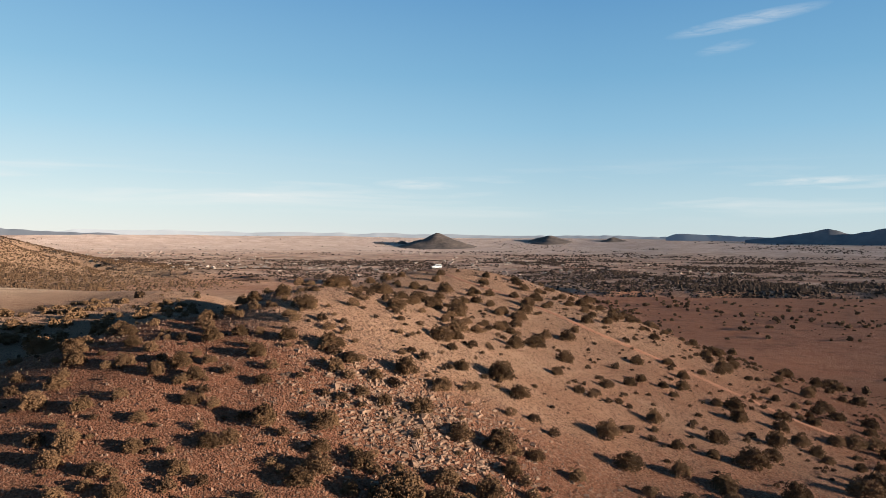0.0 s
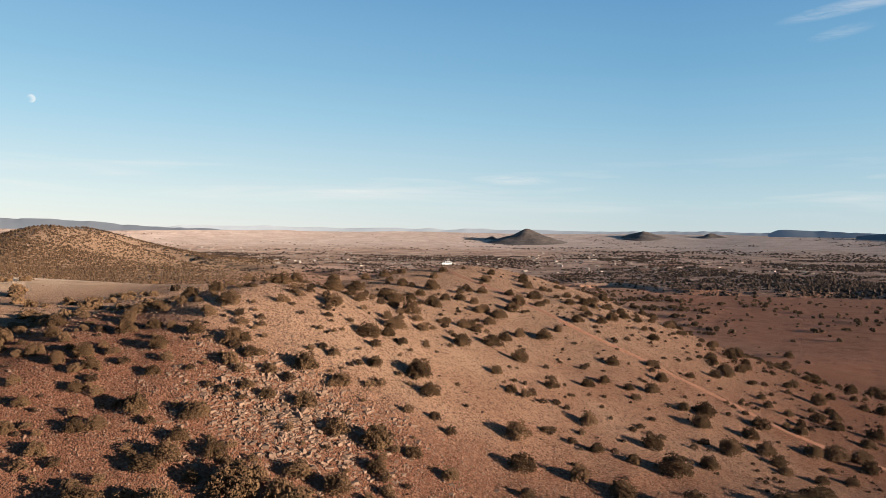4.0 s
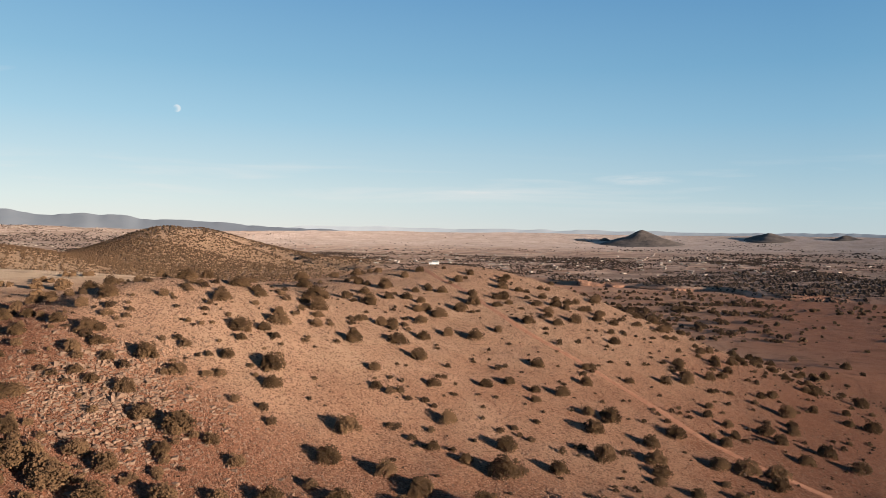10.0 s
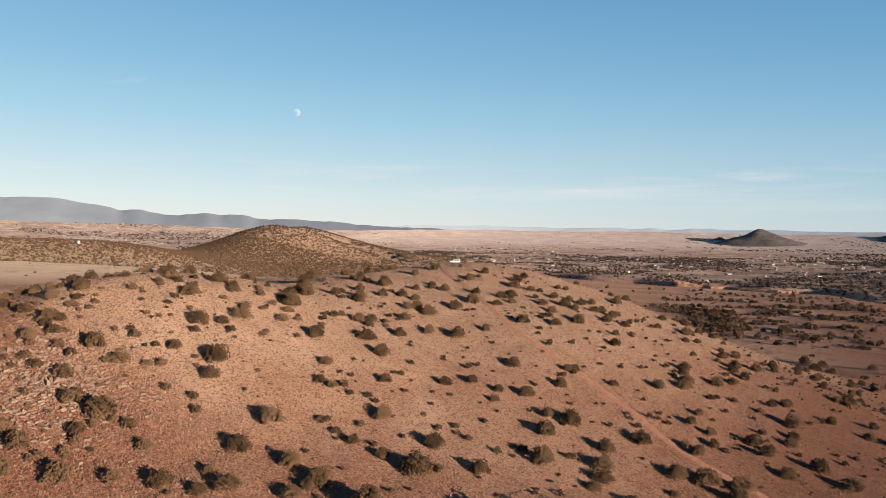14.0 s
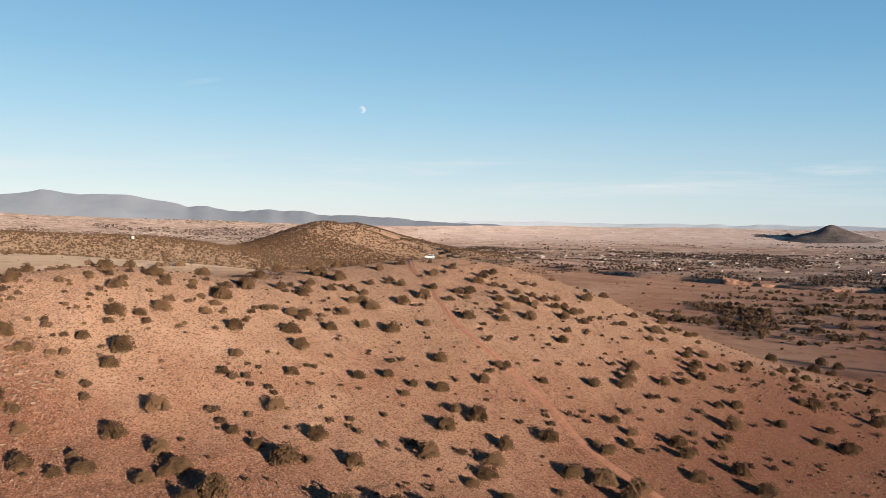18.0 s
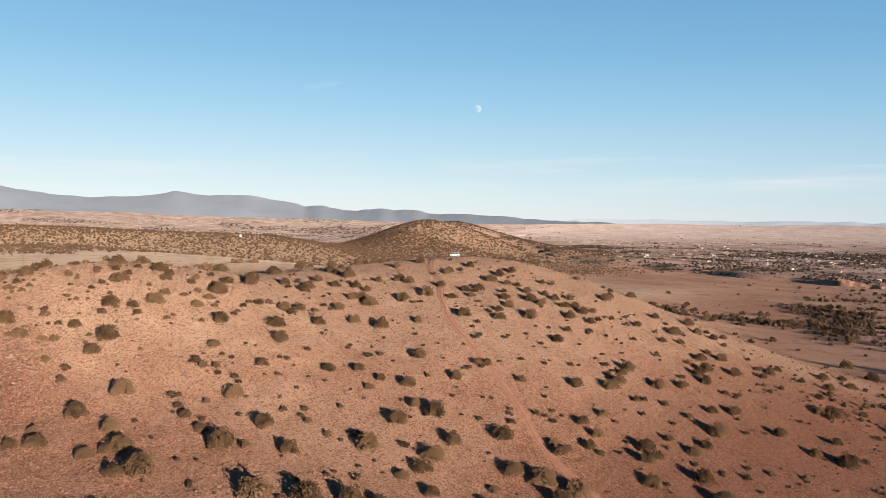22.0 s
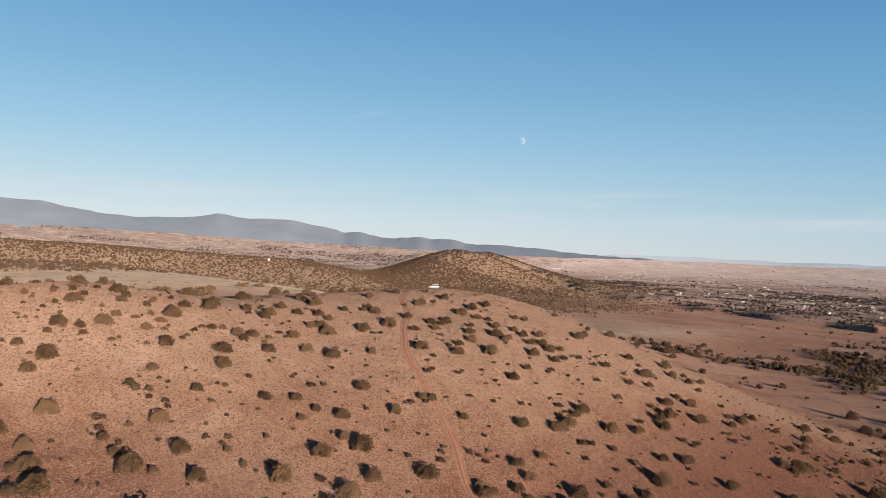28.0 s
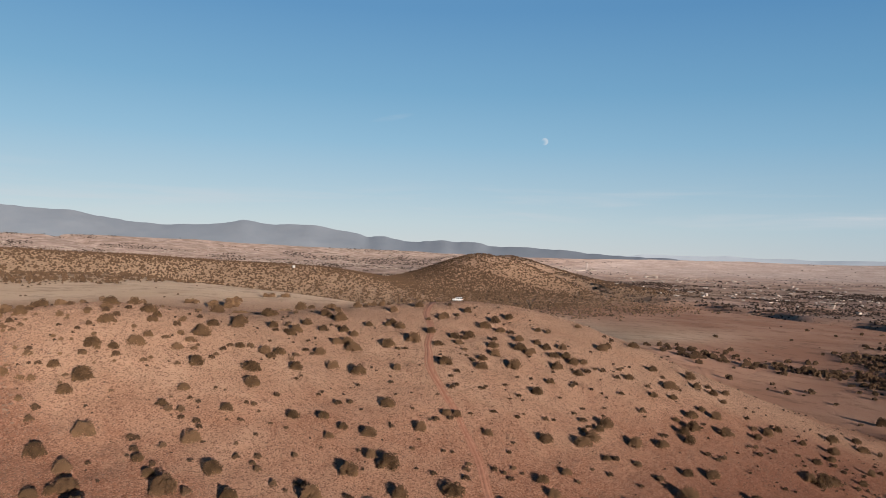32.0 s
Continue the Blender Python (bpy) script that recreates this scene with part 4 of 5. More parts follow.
SHELF_CLUMPS += [  # x, y, breadth
    (-234.2, 65.8, 9.0), (-231.5, 78.1, 9.0), (-214.2, 28.8, 8.1), (-206.9, -5.9, 9.0), (-187.5, 4.5, 13.8), (-176.5, 109.0, 7.2),
    (-173.6, -89.8, 10.5), (-169.5, -111.2, 10.3), (-158.0, -26.7, 6.2), (-149.3, -107.0, 9.8), (-142.9, 15.2, 6.1), (-142.0, -48.8, 5.6),
    (-138.6, -51.4, 8.0), (-136.8, 11.8, 6.5), (-136.2, 25.3, 4.6), (-132.2, -17.2, 5.9), (-126.3, -59.1, 7.1), (-125.4, -44.4, 5.5),
    (-119.8, -48.8, 4.0), (-118.5, -2.4, 6.1), (-118.3, -72.0, 5.0), (-116.3, -80.2, 4.8), (-115.8, -51.6, 4.9), (-114.0, -24.5, 5.4),
    (-111.6, -51.4, 5.5), (-111.6, -43.9, 5.0), (-111.3, -81.3, 7.9), (-108.7, -60.5, 6.4), (-108.3, -98.0, 4.1), (-107.0, -93.2, 6.9),
    (-102.8, 1.1, 6.5), (-102.7, -74.3, 7.1), (-100.6, -15.1, 5.8),
]
SHELF_CLUMPS += [  # x, y, breadth
    (-100.2, -92.2, 8.3), (-96.3, 4.1, 7.0), (-95.9, -61.1, 5.6), (-92.2, -78.4, 7.5), (-87.2, -90.8, 8.1), (-84.2, -61.1, 6.5),
    (-83.6, -51.4, 7.5), (-79.6, -75.2, 7.6), (-76.3, -52.2, 7.4),
]


def clear_away(masters):
    """Takes the pattern pieces out of the scene once they are copied."""
    for tree in masters:
        for o in (*tree.children_recursive, tree):
            bpy.data.objects.remove(o)


WHERE = {"southern ridge": "on the rocky southern ridge", "southern slope": "on the reddish southern slope", "eastern slope": "on the open eastern slope",
         "eastern foot": "at the hill's eastern foot", "hilltop": "near the bare hilltop", "upper slope": "on the stony upper slope"}


def plant(places, name, kinds, group, seed, low, high, describe):
    masters = []
    for crown, stem in kinds:
        bush = thing(name, "", name)
        part("crown", crown, bush)
        part("stem", stem, bush, "grey-brown twisted stems")
        masters.append(bush)
    rng = np.random.default_rng(seed)
    for area, rows in places.items():
        for x, y, wide in rows:
            k = int(rng.integers(len(kinds)))
            m = pose(x, y, float(surface(x, y)) - 0.04 * wide, rng.uniform(-5, 5), rng.uniform(-5, 5), rng.uniform(0, 360)) @ Matrix.Diagonal((wide, wide * rng.uniform(0.86, 1.06), wide * rng.uniform(low, high), 1))
            tagged(copy_thing(masters[k], m), describe(k, wide) + " " + WHERE[area], name, group)
    clear_away(masters)


plant(JUNIPERS, "juniper", bush_shapes(10, 40, 26, 1500, 0.05, JUNIPER, 1.0), "junipers on the hill", 5, 0.74, 0.98,
      lambda k, wide: ("large spreading" if wide > 5.2 else "rounded") + " " + ("dusty olive", "dark green", "brownish-green")[k % 3] + " juniper bush")
plant(SHRUBS, "shrub", bush_shapes(6, 90, 11, 420, 0.085, SHRUB, 0.95), "shrubs on the hill", 6, 0.66, 1.0,
      lambda k, wide: ("small round" if wide < 1.8 else "waist-high") + " " + ("brown", "dry greyish", "dark olive")[k % 3] + " shrub")


def stuff(name, label, category, parts, mat):
    v, f = parts
    ob = new(name, mesh_of(name, v, f, mat))
    return tagged(ob, label, category, kind="stuff")


def spread(rng, count, low, high, keep):
    """Random places in a rectangle, kept with the chance that keep gives."""
    x, y = rng.uniform(low[0], high[0], count), rng.uniform(low[1], high[1], count)
    k = rng.random(count) < keep(x, y)
    x, y = x[k], y[k]
    return np.stack([x, y, surface(x, y)], -1)


def bunch(rng, sprigs=60, blade=0.2):
    return sprig_cloud(rng, sprigs, [((0, 0, 0.3, 0.34), 0.6), ((0.2, 0.1, 0.25, 0.24), 0.2), ((-0.16, -0.14, 0.28, 0.24), 0.2)], blade)


def small_plants():
    rng = np.random.default_rng(21)
    hill = lambda x, y: 1 - step(np.hypot(x - 30, y + 70), 160, 240)
    off = lambda x, y: step(trail_side(x, y), 1.2, 2.0)
    low = spread(rng, 18000, (-150, -290), (240, 130), lambda x, y: hill(x, y) * off(x, y) * (0.10 + 0.45 * step(lumps(x, y, 18, 4), -0.3, 0.6) * (0.35 + 0.65 * step(x, 50, 95))))
    v, f = bunch(rng, 18, 0.37)
    stuff("low_shrub", "small dry brown shrubs dotted over the hillside", "shrub", scattered(v, f, low, 0.35 + 0.95 * rng.random(len(low)) ** 2.2, rng, 0.85), SAGE)
    ridge_spots = spread(rng, 420, (-85, -222), (15, -112), lambda x, y: 0.8 + 0 * x)
    v, f = bunch(rng, 240, 0.085)
    stuff("ridge_shrubs", "knee-high brownish-green shrubs on the rocky ridge", "shrub", scattered(v, f, ridge_spots, 1.0 + 1.8 * rng.random(len(ridge_spots)) ** 1.5, rng, 0.85), JUNIPER)
    tufts = spread(rng, 36000, (-140, -220), (220, 120), lambda x, y: hill(x, y) * off(x, y) * step(lumps(x, y, 14, 6) + 0.4 * lumps(x, y, 5, 7), -0.35, 0.5))
    blades = np.array([[0.12, 0, 0], [-0.12, 0.03, 0], [0.16, 0.1, 0.85], [0, 0.12, 0], [-0.05, -0.12, 0], [-0.2, -0.05, 0.8], [0.08, -0.1, 0], [-0.1, 0.1, 0], [0.02, 0.05, 1.0]])
    stuff("dry_grass", "pale dry grass tufts on the hillside", "grass", scattered(blades, np.array([[0, 1, 2], [3, 4, 5], [6, 7, 8]]), tufts, rng.uniform(0.2, 0.45, len(tufts)), rng), GRASS)
    pebbles = spread(rng, 230000, (-130, -220), (200, 100), lambda x, y: hill(x, y) * (0.28 + 0.72 * step(lumps(x, y, 22, 9) + 1.2 * np.exp(-(((x + 15) / 50) ** 2 + ((y + 160) / 40) ** 2)), 0.1, 0.9)))
    v = np.array([(0.5, 0, -0.1), (-0.5, 0.1, -0.1), (0.05, 0.5, -0.1), (-0.1, -0.5, -0.1), (0.1, 0.05, 0.55)])
    f = np.array([(0, 2, 4), (2, 1, 4), (1, 3, 4), (3, 0, 4)])
    stuff("loose_stones", "loose reddish and pale stones strewn over the slope", "stones", scattered(v, f, pebbles - (0, 0, 0.03), 0.2 + 0.45 * rng.random(len(pebbles)) ** 3, rng, 0.85), STONE)


small_plants()


def field_plants():
    rng = np.random.default_rng(31)

    def wash(x, y):
        """Thickets along the dry wash behind the hill, and scattered bushes over the field."""
        band = 0.12 * np.exp(-(((y - 352) / 40) ** 2)) * step(x, -100, -20) * (1 - 0.6 * step(x, 120, 220)) * step(lumps(x, y, 30, 4), -0.7, 0.2)
        more = 0.34 * np.exp(-(((y - 520) / 170) ** 2)) * step(x, -30, 50) * (1 - 0.9 * step(x, 130, 230))
        near = 0.06 * np.exp(-(((x - 165) / 60) ** 2 + ((y - 60) / 90) ** 2))
        return np.clip(band + 2.4 * more * step(lumps(x, y, 40, 2) + 0.6 * lumps(x, y, 15, 3), -0.3, 0.6) + 0.4 * near + 0.003, 0, 1) * step(np.hypot(x - 30, y + 60), 150, 200)

    def thicket(x, y):
        line = 346 + 9 * np.sin(x / 31.0)
        return 0.75 * np.exp(-(((y - line) / 36) ** 2)) * step(x, -100, -50) * (1 - 0.85 * step(x, 115, 150)) * (0.05 + 0.95 * step(lumps(x, y, 24, 4) + 0.8 * lumps(x, y, 11, 5), 0.0, 0.5))

    places = spread(rng, 2600, (-110, 270), (190, 430), thicket)
    v, f = bunch(rng, 90, 0.2)
    stuff("wash_thicket", "dark leafless thicket of trees along the dry wash", "thicket", scattered(v, f, places - (0, 0, 0.3), rng.uniform(2.4, 6.4, len(places)), rng, 0.9), SHRUB)
    places = spread(rng, 40000, (-160, -60), (560, 900), wash)
    v, f = bunch(rng, 36, 0.3)
    stuff("field_bushes", "dark rounded bushes scattered over the field and the wash", "bush", scattered(v, f, places - (0, 0, 0.2), 1.6 + 4.4 * rng.random(len(places)) ** 1.5, rng, 0.85), SHRUB)
    places = spread(rng, 900, (-700, -250), (-70, 260), lambda x, y: 0.12 + 0 * x)
    v, f = bunch(rng, 40, 0.26)
    clumps = np.repeat(np.array(SHELF_CLUMPS), 4, 0)
    clumps[:, :2] += rng.normal(0, 0.26, (len(clumps), 2)) * clumps[:, 2:]
    clump_sizes = 0.55 * clumps[:, 2] * rng.uniform(0.7, 1.1, len(clumps))
    clumps[:, 2] = surface(clumps[:, 0], clumps[:, 1])
    stuff("shelf_bushes", "small dark bushes dotted over the pale shelf of land", "bush", scattered(v, f, np.concatenate([places, clumps]) - (0, 0, 0.1), np.concatenate([rng.uniform(0.8, 2.6, len(places)), clump_sizes]), rng, 0.8), JUNIPER)
    v = np.array([(0.5, 0, 0.25), (0.05, 0.5, 0.2), (-0.5, 0.05, 0.3), (0, -0.5, 0.22), (0.08, 0.04, 0.85), (0.3, 0.25, -0.1), (-0.3, 0.2, -0.1), (0.0, -0.35, -0.1)])
    f = np.array([(0, 1, 4), (1, 2, 4), (2, 3, 4), (3, 0, 4), (5, 1, 0), (6, 2, 1), (7, 3, 2), (5, 0, 7), (0, 3, 7), (5, 6, 1), (6, 7, 2)])
    near_hill = lambda x, y: np.clip(swell(FAR_RISES, x, y) / 16 - 0.15, 0, 1) * np.where(y > 850, 0.65 + 0.35 * step(swell(FAR_RISES, x, y), 15, 45), 0.58 + 0.35 * lumps(x, y, 90, 3))
    places = spread(rng, 130000, (-1700, -300), (-230, 1000), lambda x, y: near_hill(x, y) * 0.5 + 0.4 * np.maximum(step(y, 205, 260) * (1 - step(x, -420, -260)), step(-x + 45 * lumps(x, y, 60, 13), 350, 440)) * (0.7 + 0.4 * lumps(x, y, 70, 12)))
    knoll = spread(rng, 50000, (-1500, 620), (-420, 1600), lambda x, y: step(swell(FAR_RISES, x, y), 3, 12) * (0.55 + 0.3 * step(swell(FAR_RISES, x, y), 20, 50) + 0.2 * lumps(x, y, 40, 8)))
    places = np.concatenate([places, knoll])
    stuff("hillside_trees", "dense dark pinon and juniper dots over the neighbouring hills", "trees", scattered(v, f, places - (0, 0, 0.3), 1.5 + 3.3 * rng.random(len(places)) ** 1.4, rng, 0.8), SHRUB)

    def beyond(x, y):
        gap = y - canyon_line(x)
        patch = step(lumps(x, y, 170, 5) + 0.7 * lumps(x, y, 60, 6) + 0.6 * lumps(x, y, 22, 7), 0.0, 0.4)
        return step(gap, -25, 20) * np.maximum((0.45 + 0.5 * step(lumps(x, y, 70, 9), -0.4, 0.2)) * np.exp(-((gap - 35) / 55) ** 2), 0.03 + 0.9 * patch + 0.75 * step(x, 165, 225) * (1 - step(gap, 120, 260)))

    places = spread(rng, 82000, (-1500, 800), (1700, 2100), beyond)
    def scarp(x, y):
        gap = y - canyon_line(x)
        rim = np.exp(-((gap - 24) / 22) ** 2) * step(lumps(x, y, 45, 14) + 0.5 * lumps(x, y, 13, 15), -0.35, 0.35)
        slope = step(x + 60 * lumps(x, y, 90, 18), 190, 400) * step(gap + 14 * lumps(x, y, 35, 19), -12, 14) * (1 - step(gap, 200, 420)) * (0.06 + 0.94 * step(lumps(x, y, 110, 16) + 0.6 * lumps(x, y, 34, 17), -0.35, 0.15))
        return np.maximum(0.8 * rim, slope)

    places = np.concatenate([places, spread(rng, 60000, (-350, 720), (1400, 1250), scarp)])
    stuff("canyon_woods", "dark low woods beyond the canyon and round the village", "trees", scattered(v, f, places - (0, 0, 0.4), (1.9 + 5.0 * rng.random(len(places)) ** 1.8) * (1 + 0.2 * step(places[:, 0], -100, 400)), rng, 0.58, 0.4), WOODS)
    places = spread(rng, 40000, (-2600, 2000), (3200, 4200), lambda x, y: step(lumps(x, y, 260, 7) + 0.6 * lumps(x, y, 90, 8) + 0.4 * lumps(x, y, 35, 9), 0.0, 0.5) * (0.12 + 0.88 * step(x + 0.1 * y, -500, 800)) * (1 - 0.6 * step(y, 3000, 4000)))
    west = spread(rng, 60000, (-4600, -300), (-1150, 3600), lambda x, y: step(np.hypot(x, y), 1500, 1900) * step(lumps(x, y, 260, 11) + 0.6 * lumps(x, y, 80, 12), -0.2, 0.6) * step(-x - 0.5 * y, 100, 900))
    places = np.concatenate([places, west])
    stuff("far_woods", "dark scattered woods on the far plain", "trees", scattered(v, f, places - (0, 0, 0.5), 3 + 9 * rng.random(len(places)) ** 2, rng, 0.5), WOODS)


field_plants()

# ---- the dirt track, the rocks and the cliff ----


def build_track():
    along = []
    for (ax, ay), (bx, by) in zip(TRAIL, TRAIL[1:]):
        n = int(math.hypot(bx - ax, by - ay) / 1.2)
        along += [(ax + (bx - ax) * i / n, ay + (by - ay) * i / n) for i in range(n)]
    p = np.array(along)
    for _ in range(30):
        p[1:-1] = 0.25 * p[:-2] + 0.5 * p[1:-1] + 0.25 * p[2:]
    p = p + 0.5 * np.stack([lumps(p[:, 0], p[:, 1], 9, 3), lumps(p[:, 0], p[:, 1], 9, 4)], -1)
    way = np.gradient(p, axis=0)
    way /= np.linalg.norm(way, axis=1)[:, None]
    side = np.stack([-way[:, 1], way[:, 0]], -1)
    rows = []
    for u, drop in ((-1.75, -0.3), (-1.3, 0.0), (-1.0, -0.05), (-0.7, -0.12), (-0.4, 0.0), (0.0, 0.08), (0.4, 0.0), (0.7, -0.12), (1.0, -0.05), (1.3, 0.0), (1.75, -0.3)):
        q = p + side * u * (0.8 + 0.25 * lumps(p[:, 0], p[:, 1], 14, 8))[:, None]
        rows.append(np.stack([q[:, 0], q[:, 1], surface(q[:, 0], q[:, 1]) + drop + 0.10], -1))
    me = mesh_of("dirt_track", np.stack(rows, 1).reshape(-1, 3), grid_faces(len(p), len(rows)), TRACK, True)
    tagged(new("dirt_track", me), "reddish two-rut dirt track climbing the slope to the hilltop", "track", kind="structure")


build_track()


def rock_shape(seed):
    rng = np.random.default_rng(seed)
    bm = bmesh.new()
    bmesh.ops.create_cube(bm, size=0.9)
    for v in bm.verts:
        v.co = Vector([c * float(rng.uniform(0.62, 1.15)) for c in v.co])
        v.co.z *= 0.6
    bmesh.ops.bisect_plane(bm, geom=[*bm.verts, *bm.edges, *bm.faces], plane_co=(0.22, 0.1, 0.1), plane_no=Vector(rng.uniform(0.2, 1.0, 3).tolist()), clear_outer=True)
    bmesh.ops.holes_fill(bm, edges=bm.edges)
    me = bpy.data.meshes.new("rock")
    bm.to_mesh(me)
    bm.free()
    me.materials.append(ROCK)
    return me


def chip_template(rng):
    """A broken slab of twelve faces."""
    v = np.array([(x, y, z) for z in (-0.3, 0.3) for y in (-0.5, 0.5) for x in (-0.5, 0.5)]) * rng.uniform(0.6, 1.1, (8, 3))
    q = [(0, 2, 3, 1), (4, 5, 7, 6), (0, 1, 5, 4), (2, 6, 7, 3), (0, 4, 6, 2), (1, 3, 7, 5)]
    return v, np.array([t for a, b, c, d in q for t in ((a, b, c), (a, c, d))])


def build_outcrop():
    rng = np.random.default_rng(8)
    shapes = [rock_shape(s) for s in range(8)]
    crag = thing("rock_outcrop", "pale broken rock outcrop on the southern ridge", "rocks")
    crag.location = (-4, -175, float(surface(-4, -175)))
    for _ in range(290):
        a, r = rng.uniform(0, 2 * math.pi), rng.random() ** 0.7
        x, y = -4 + 11 * r * math.cos(a) - 3 * r * math.sin(a), -173 + 12 * r * math.sin(a)
        size = 0.3 + 0.8 * rng.random() ** 2.2
        ob = part("rock", shapes[int(rng.integers(8))], crag)
        ob.matrix_basis = Matrix.Translation(Vector((x, y, float(surface(x, y)) + 0.1 * size)) - crag.location) @ pose(0, 0, 0, rng.uniform(-65, 65), rng.uniform(-65, 65), rng.uniform(0, 360)) @ Matrix.Diagonal((size * rng.uniform(0.8, 1.5), size, size * rng.uniform(0.7, 1.2), 1))


    # the smaller rubble between the rocks
    count = 3000
    x, y = rng.normal(-3, 8.5, count), rng.normal(-171, 8.0, count)
    v, f = chip_template(rng)
    chips = scattered(v, f, np.stack([x, y, surface(x, y) - 0.08], -1), 0.2 + 0.7 * rng.random(count) ** 2, rng, 0.9, 0.45)
    stuff("rock_rubble", "pale angular rubble strewn round the rock outcrop", "rubble", chips, ROCK)


build_outcrop()


def build_cliff():
    """The far wall of the arroyo: a ragged red scarp that faces the field."""
    xs = np.arange(-40, 205, 2.0)
    rows = []
    for k, (back, up) in enumerate(((0, -3), (3, 2), (4.5, 5), (6.5, 9), (9, 12), (14, 13.5), (24, 10))):
        y = canyon_line(xs) + 44 + back + 5 * lumps(xs, xs * 0, 19, 2) + 1.6 * lumps(xs, xs * 0 + 40 * k, 5, 3)
        foot = land(xs, canyon_line(xs) + 40)
        rows.append(np.stack([xs, y, foot + 1.35 * up * (0.75 + 0.35 * lumps(xs, xs * 0, 60, 5)) + 0.8 * lumps(xs, xs * 0 + 9 * k, 7, 6)], -1))
    me = mesh_of("cliff", np.concatenate(rows), grid_faces(len(rows), len(xs)), CLIFF)
    tagged(new("cliff", me), "ragged reddish-brown cliff along the far side of the arroyo", "cliff", kind="structure")


build_cliff()

# ---- houses ----


def box_parts(size, at=(0, 0, 0)):
    (w, d, h), (x, y, z) = size, at
    v = [(x + sx * w / 2, y + sy * d / 2, z + sz * h) for sz in (0, 1) for sy in (-1, 1) for sx in (-1, 1)]
    f = [(0, 2, 3, 1), (4, 5, 7, 6), (0, 1, 5, 4), (2, 6, 7, 3), (0, 4, 6, 2), (1, 3, 7, 5)]
    return v, f


def joined(*boxes):
    v, f = [], []
    for bv, bf in boxes:
        f += [tuple(i + len(v) for i in face) for face in bf]
        v += bv
    return v, f


def village():
    rng = np.random.default_rng(77)
    masters = []
    for w, d, h, wing in ((17, 10, 4.2, 8), (22, 9, 3.8, 0), (14, 12, 5.5, 6), (26, 11, 4.0, 10)):
        home = thing("house", "", "house")
        boxes = [box_parts((w, d, h + 1.5), (0, 0, -1.5))]
        if wing:
            boxes.append(box_parts((wing, d * 0.8, h * 0.8 + 1.5), (w / 2 - wing / 2, -d * 0.85, -1.5)))
        part("wall", mesh_of("wall", *joined(*boxes), ADOBE), home)
        part("roof", mesh_of("roof", *box_parts((w + 0.5, d + 0.5, 0.45), (0, 0, h)), ROOFING), home, "pale flat roof")
        part("door", mesh_of("door", *box_parts((1.2, 0.12, 2.1), (-w * 0.1, -d / 2, 0)), DARK_WOOD), home)
        pane = mesh_of("window", *box_parts((1.8, 0.12, 1.3), (0, -d / 2, 1.0)), DARK_WOOD)
        for k in (-0.36, -0.22, 0.06):
            part("window", pane, home, at=Matrix.Translation((w * k, 0, 0)))
        masters.append(home)
    spots = []
    centres = [(-474, 1376, 130), (218, 1515, 90), (436, 1640, 120), (-166, 1420, 110), (-284, 1901, 220), (-762, 1832, 260), (-1074, 2500, 300), (-635, 2900, 380), (-1000, 2160, 260), (300, 2000, 250)]
    while len(spots) < 210:
        cx, cy, r = centres[int(rng.integers(len(centres)))]
        x, y = cx + rng.normal(0, r * 1.5), cy + rng.normal(0, r * 1.5)
        if y > canyon_line(x) + 120 and all((x - a) ** 2 + (y - b) ** 2 > 900 for a, b in spots):
            spots.append((x, y))
    for i, (x, y) in enumerate(spots):
        k = i % 4
        m = pose(x, y, float(surface(x, y)), 0, 0, rng.uniform(-25, 25)) @ Matrix.Diagonal((*[rng.uniform(0.26, 0.52)] * 2, 0.6, 1))
        home = copy_thing(masters[k], m)
        tagged(home, ("low pale stucco house with a wing", "long low pale stucco house", "square pale stucco house with a wing", "large pale stucco house with a wide wing")[k] + " among dark trees", "house", "village houses")
    clear_away(masters)
    # the town farther out, too small to tell apart
    v, f = box_parts((1, 0.6, 0.22))
    f = np.array([(a, b, c) for a, b, c, _ in f] + [(a, c, d) for a, _, c, d in f])
    near = spread(rng, 4200, (-1900, 1250), (900, 3200), lambda x, y: step(lumps(x, y, 300, 4), -0.2, 0.6) * (1 - step(x, -200, 700) * 0.8) * 0.5)
    west = spread(rng, 16000, (-4500, 300), (-1100, 3900), lambda x, y: step(np.hypot(x, y), 1900, 3000) * step(lumps(x, y, 320, 6), -0.4, 0.5) * step(-x - 0.35 * y, 600, 1500))
    spots = np.concatenate([near, west])
    stuff("distant_town", "scattered pale roofs of a town across the plain", "buildings", scattered(np.array(v), f, spots, rng.uniform(4, 10, len(spots)), rng), ADOBE)


village()

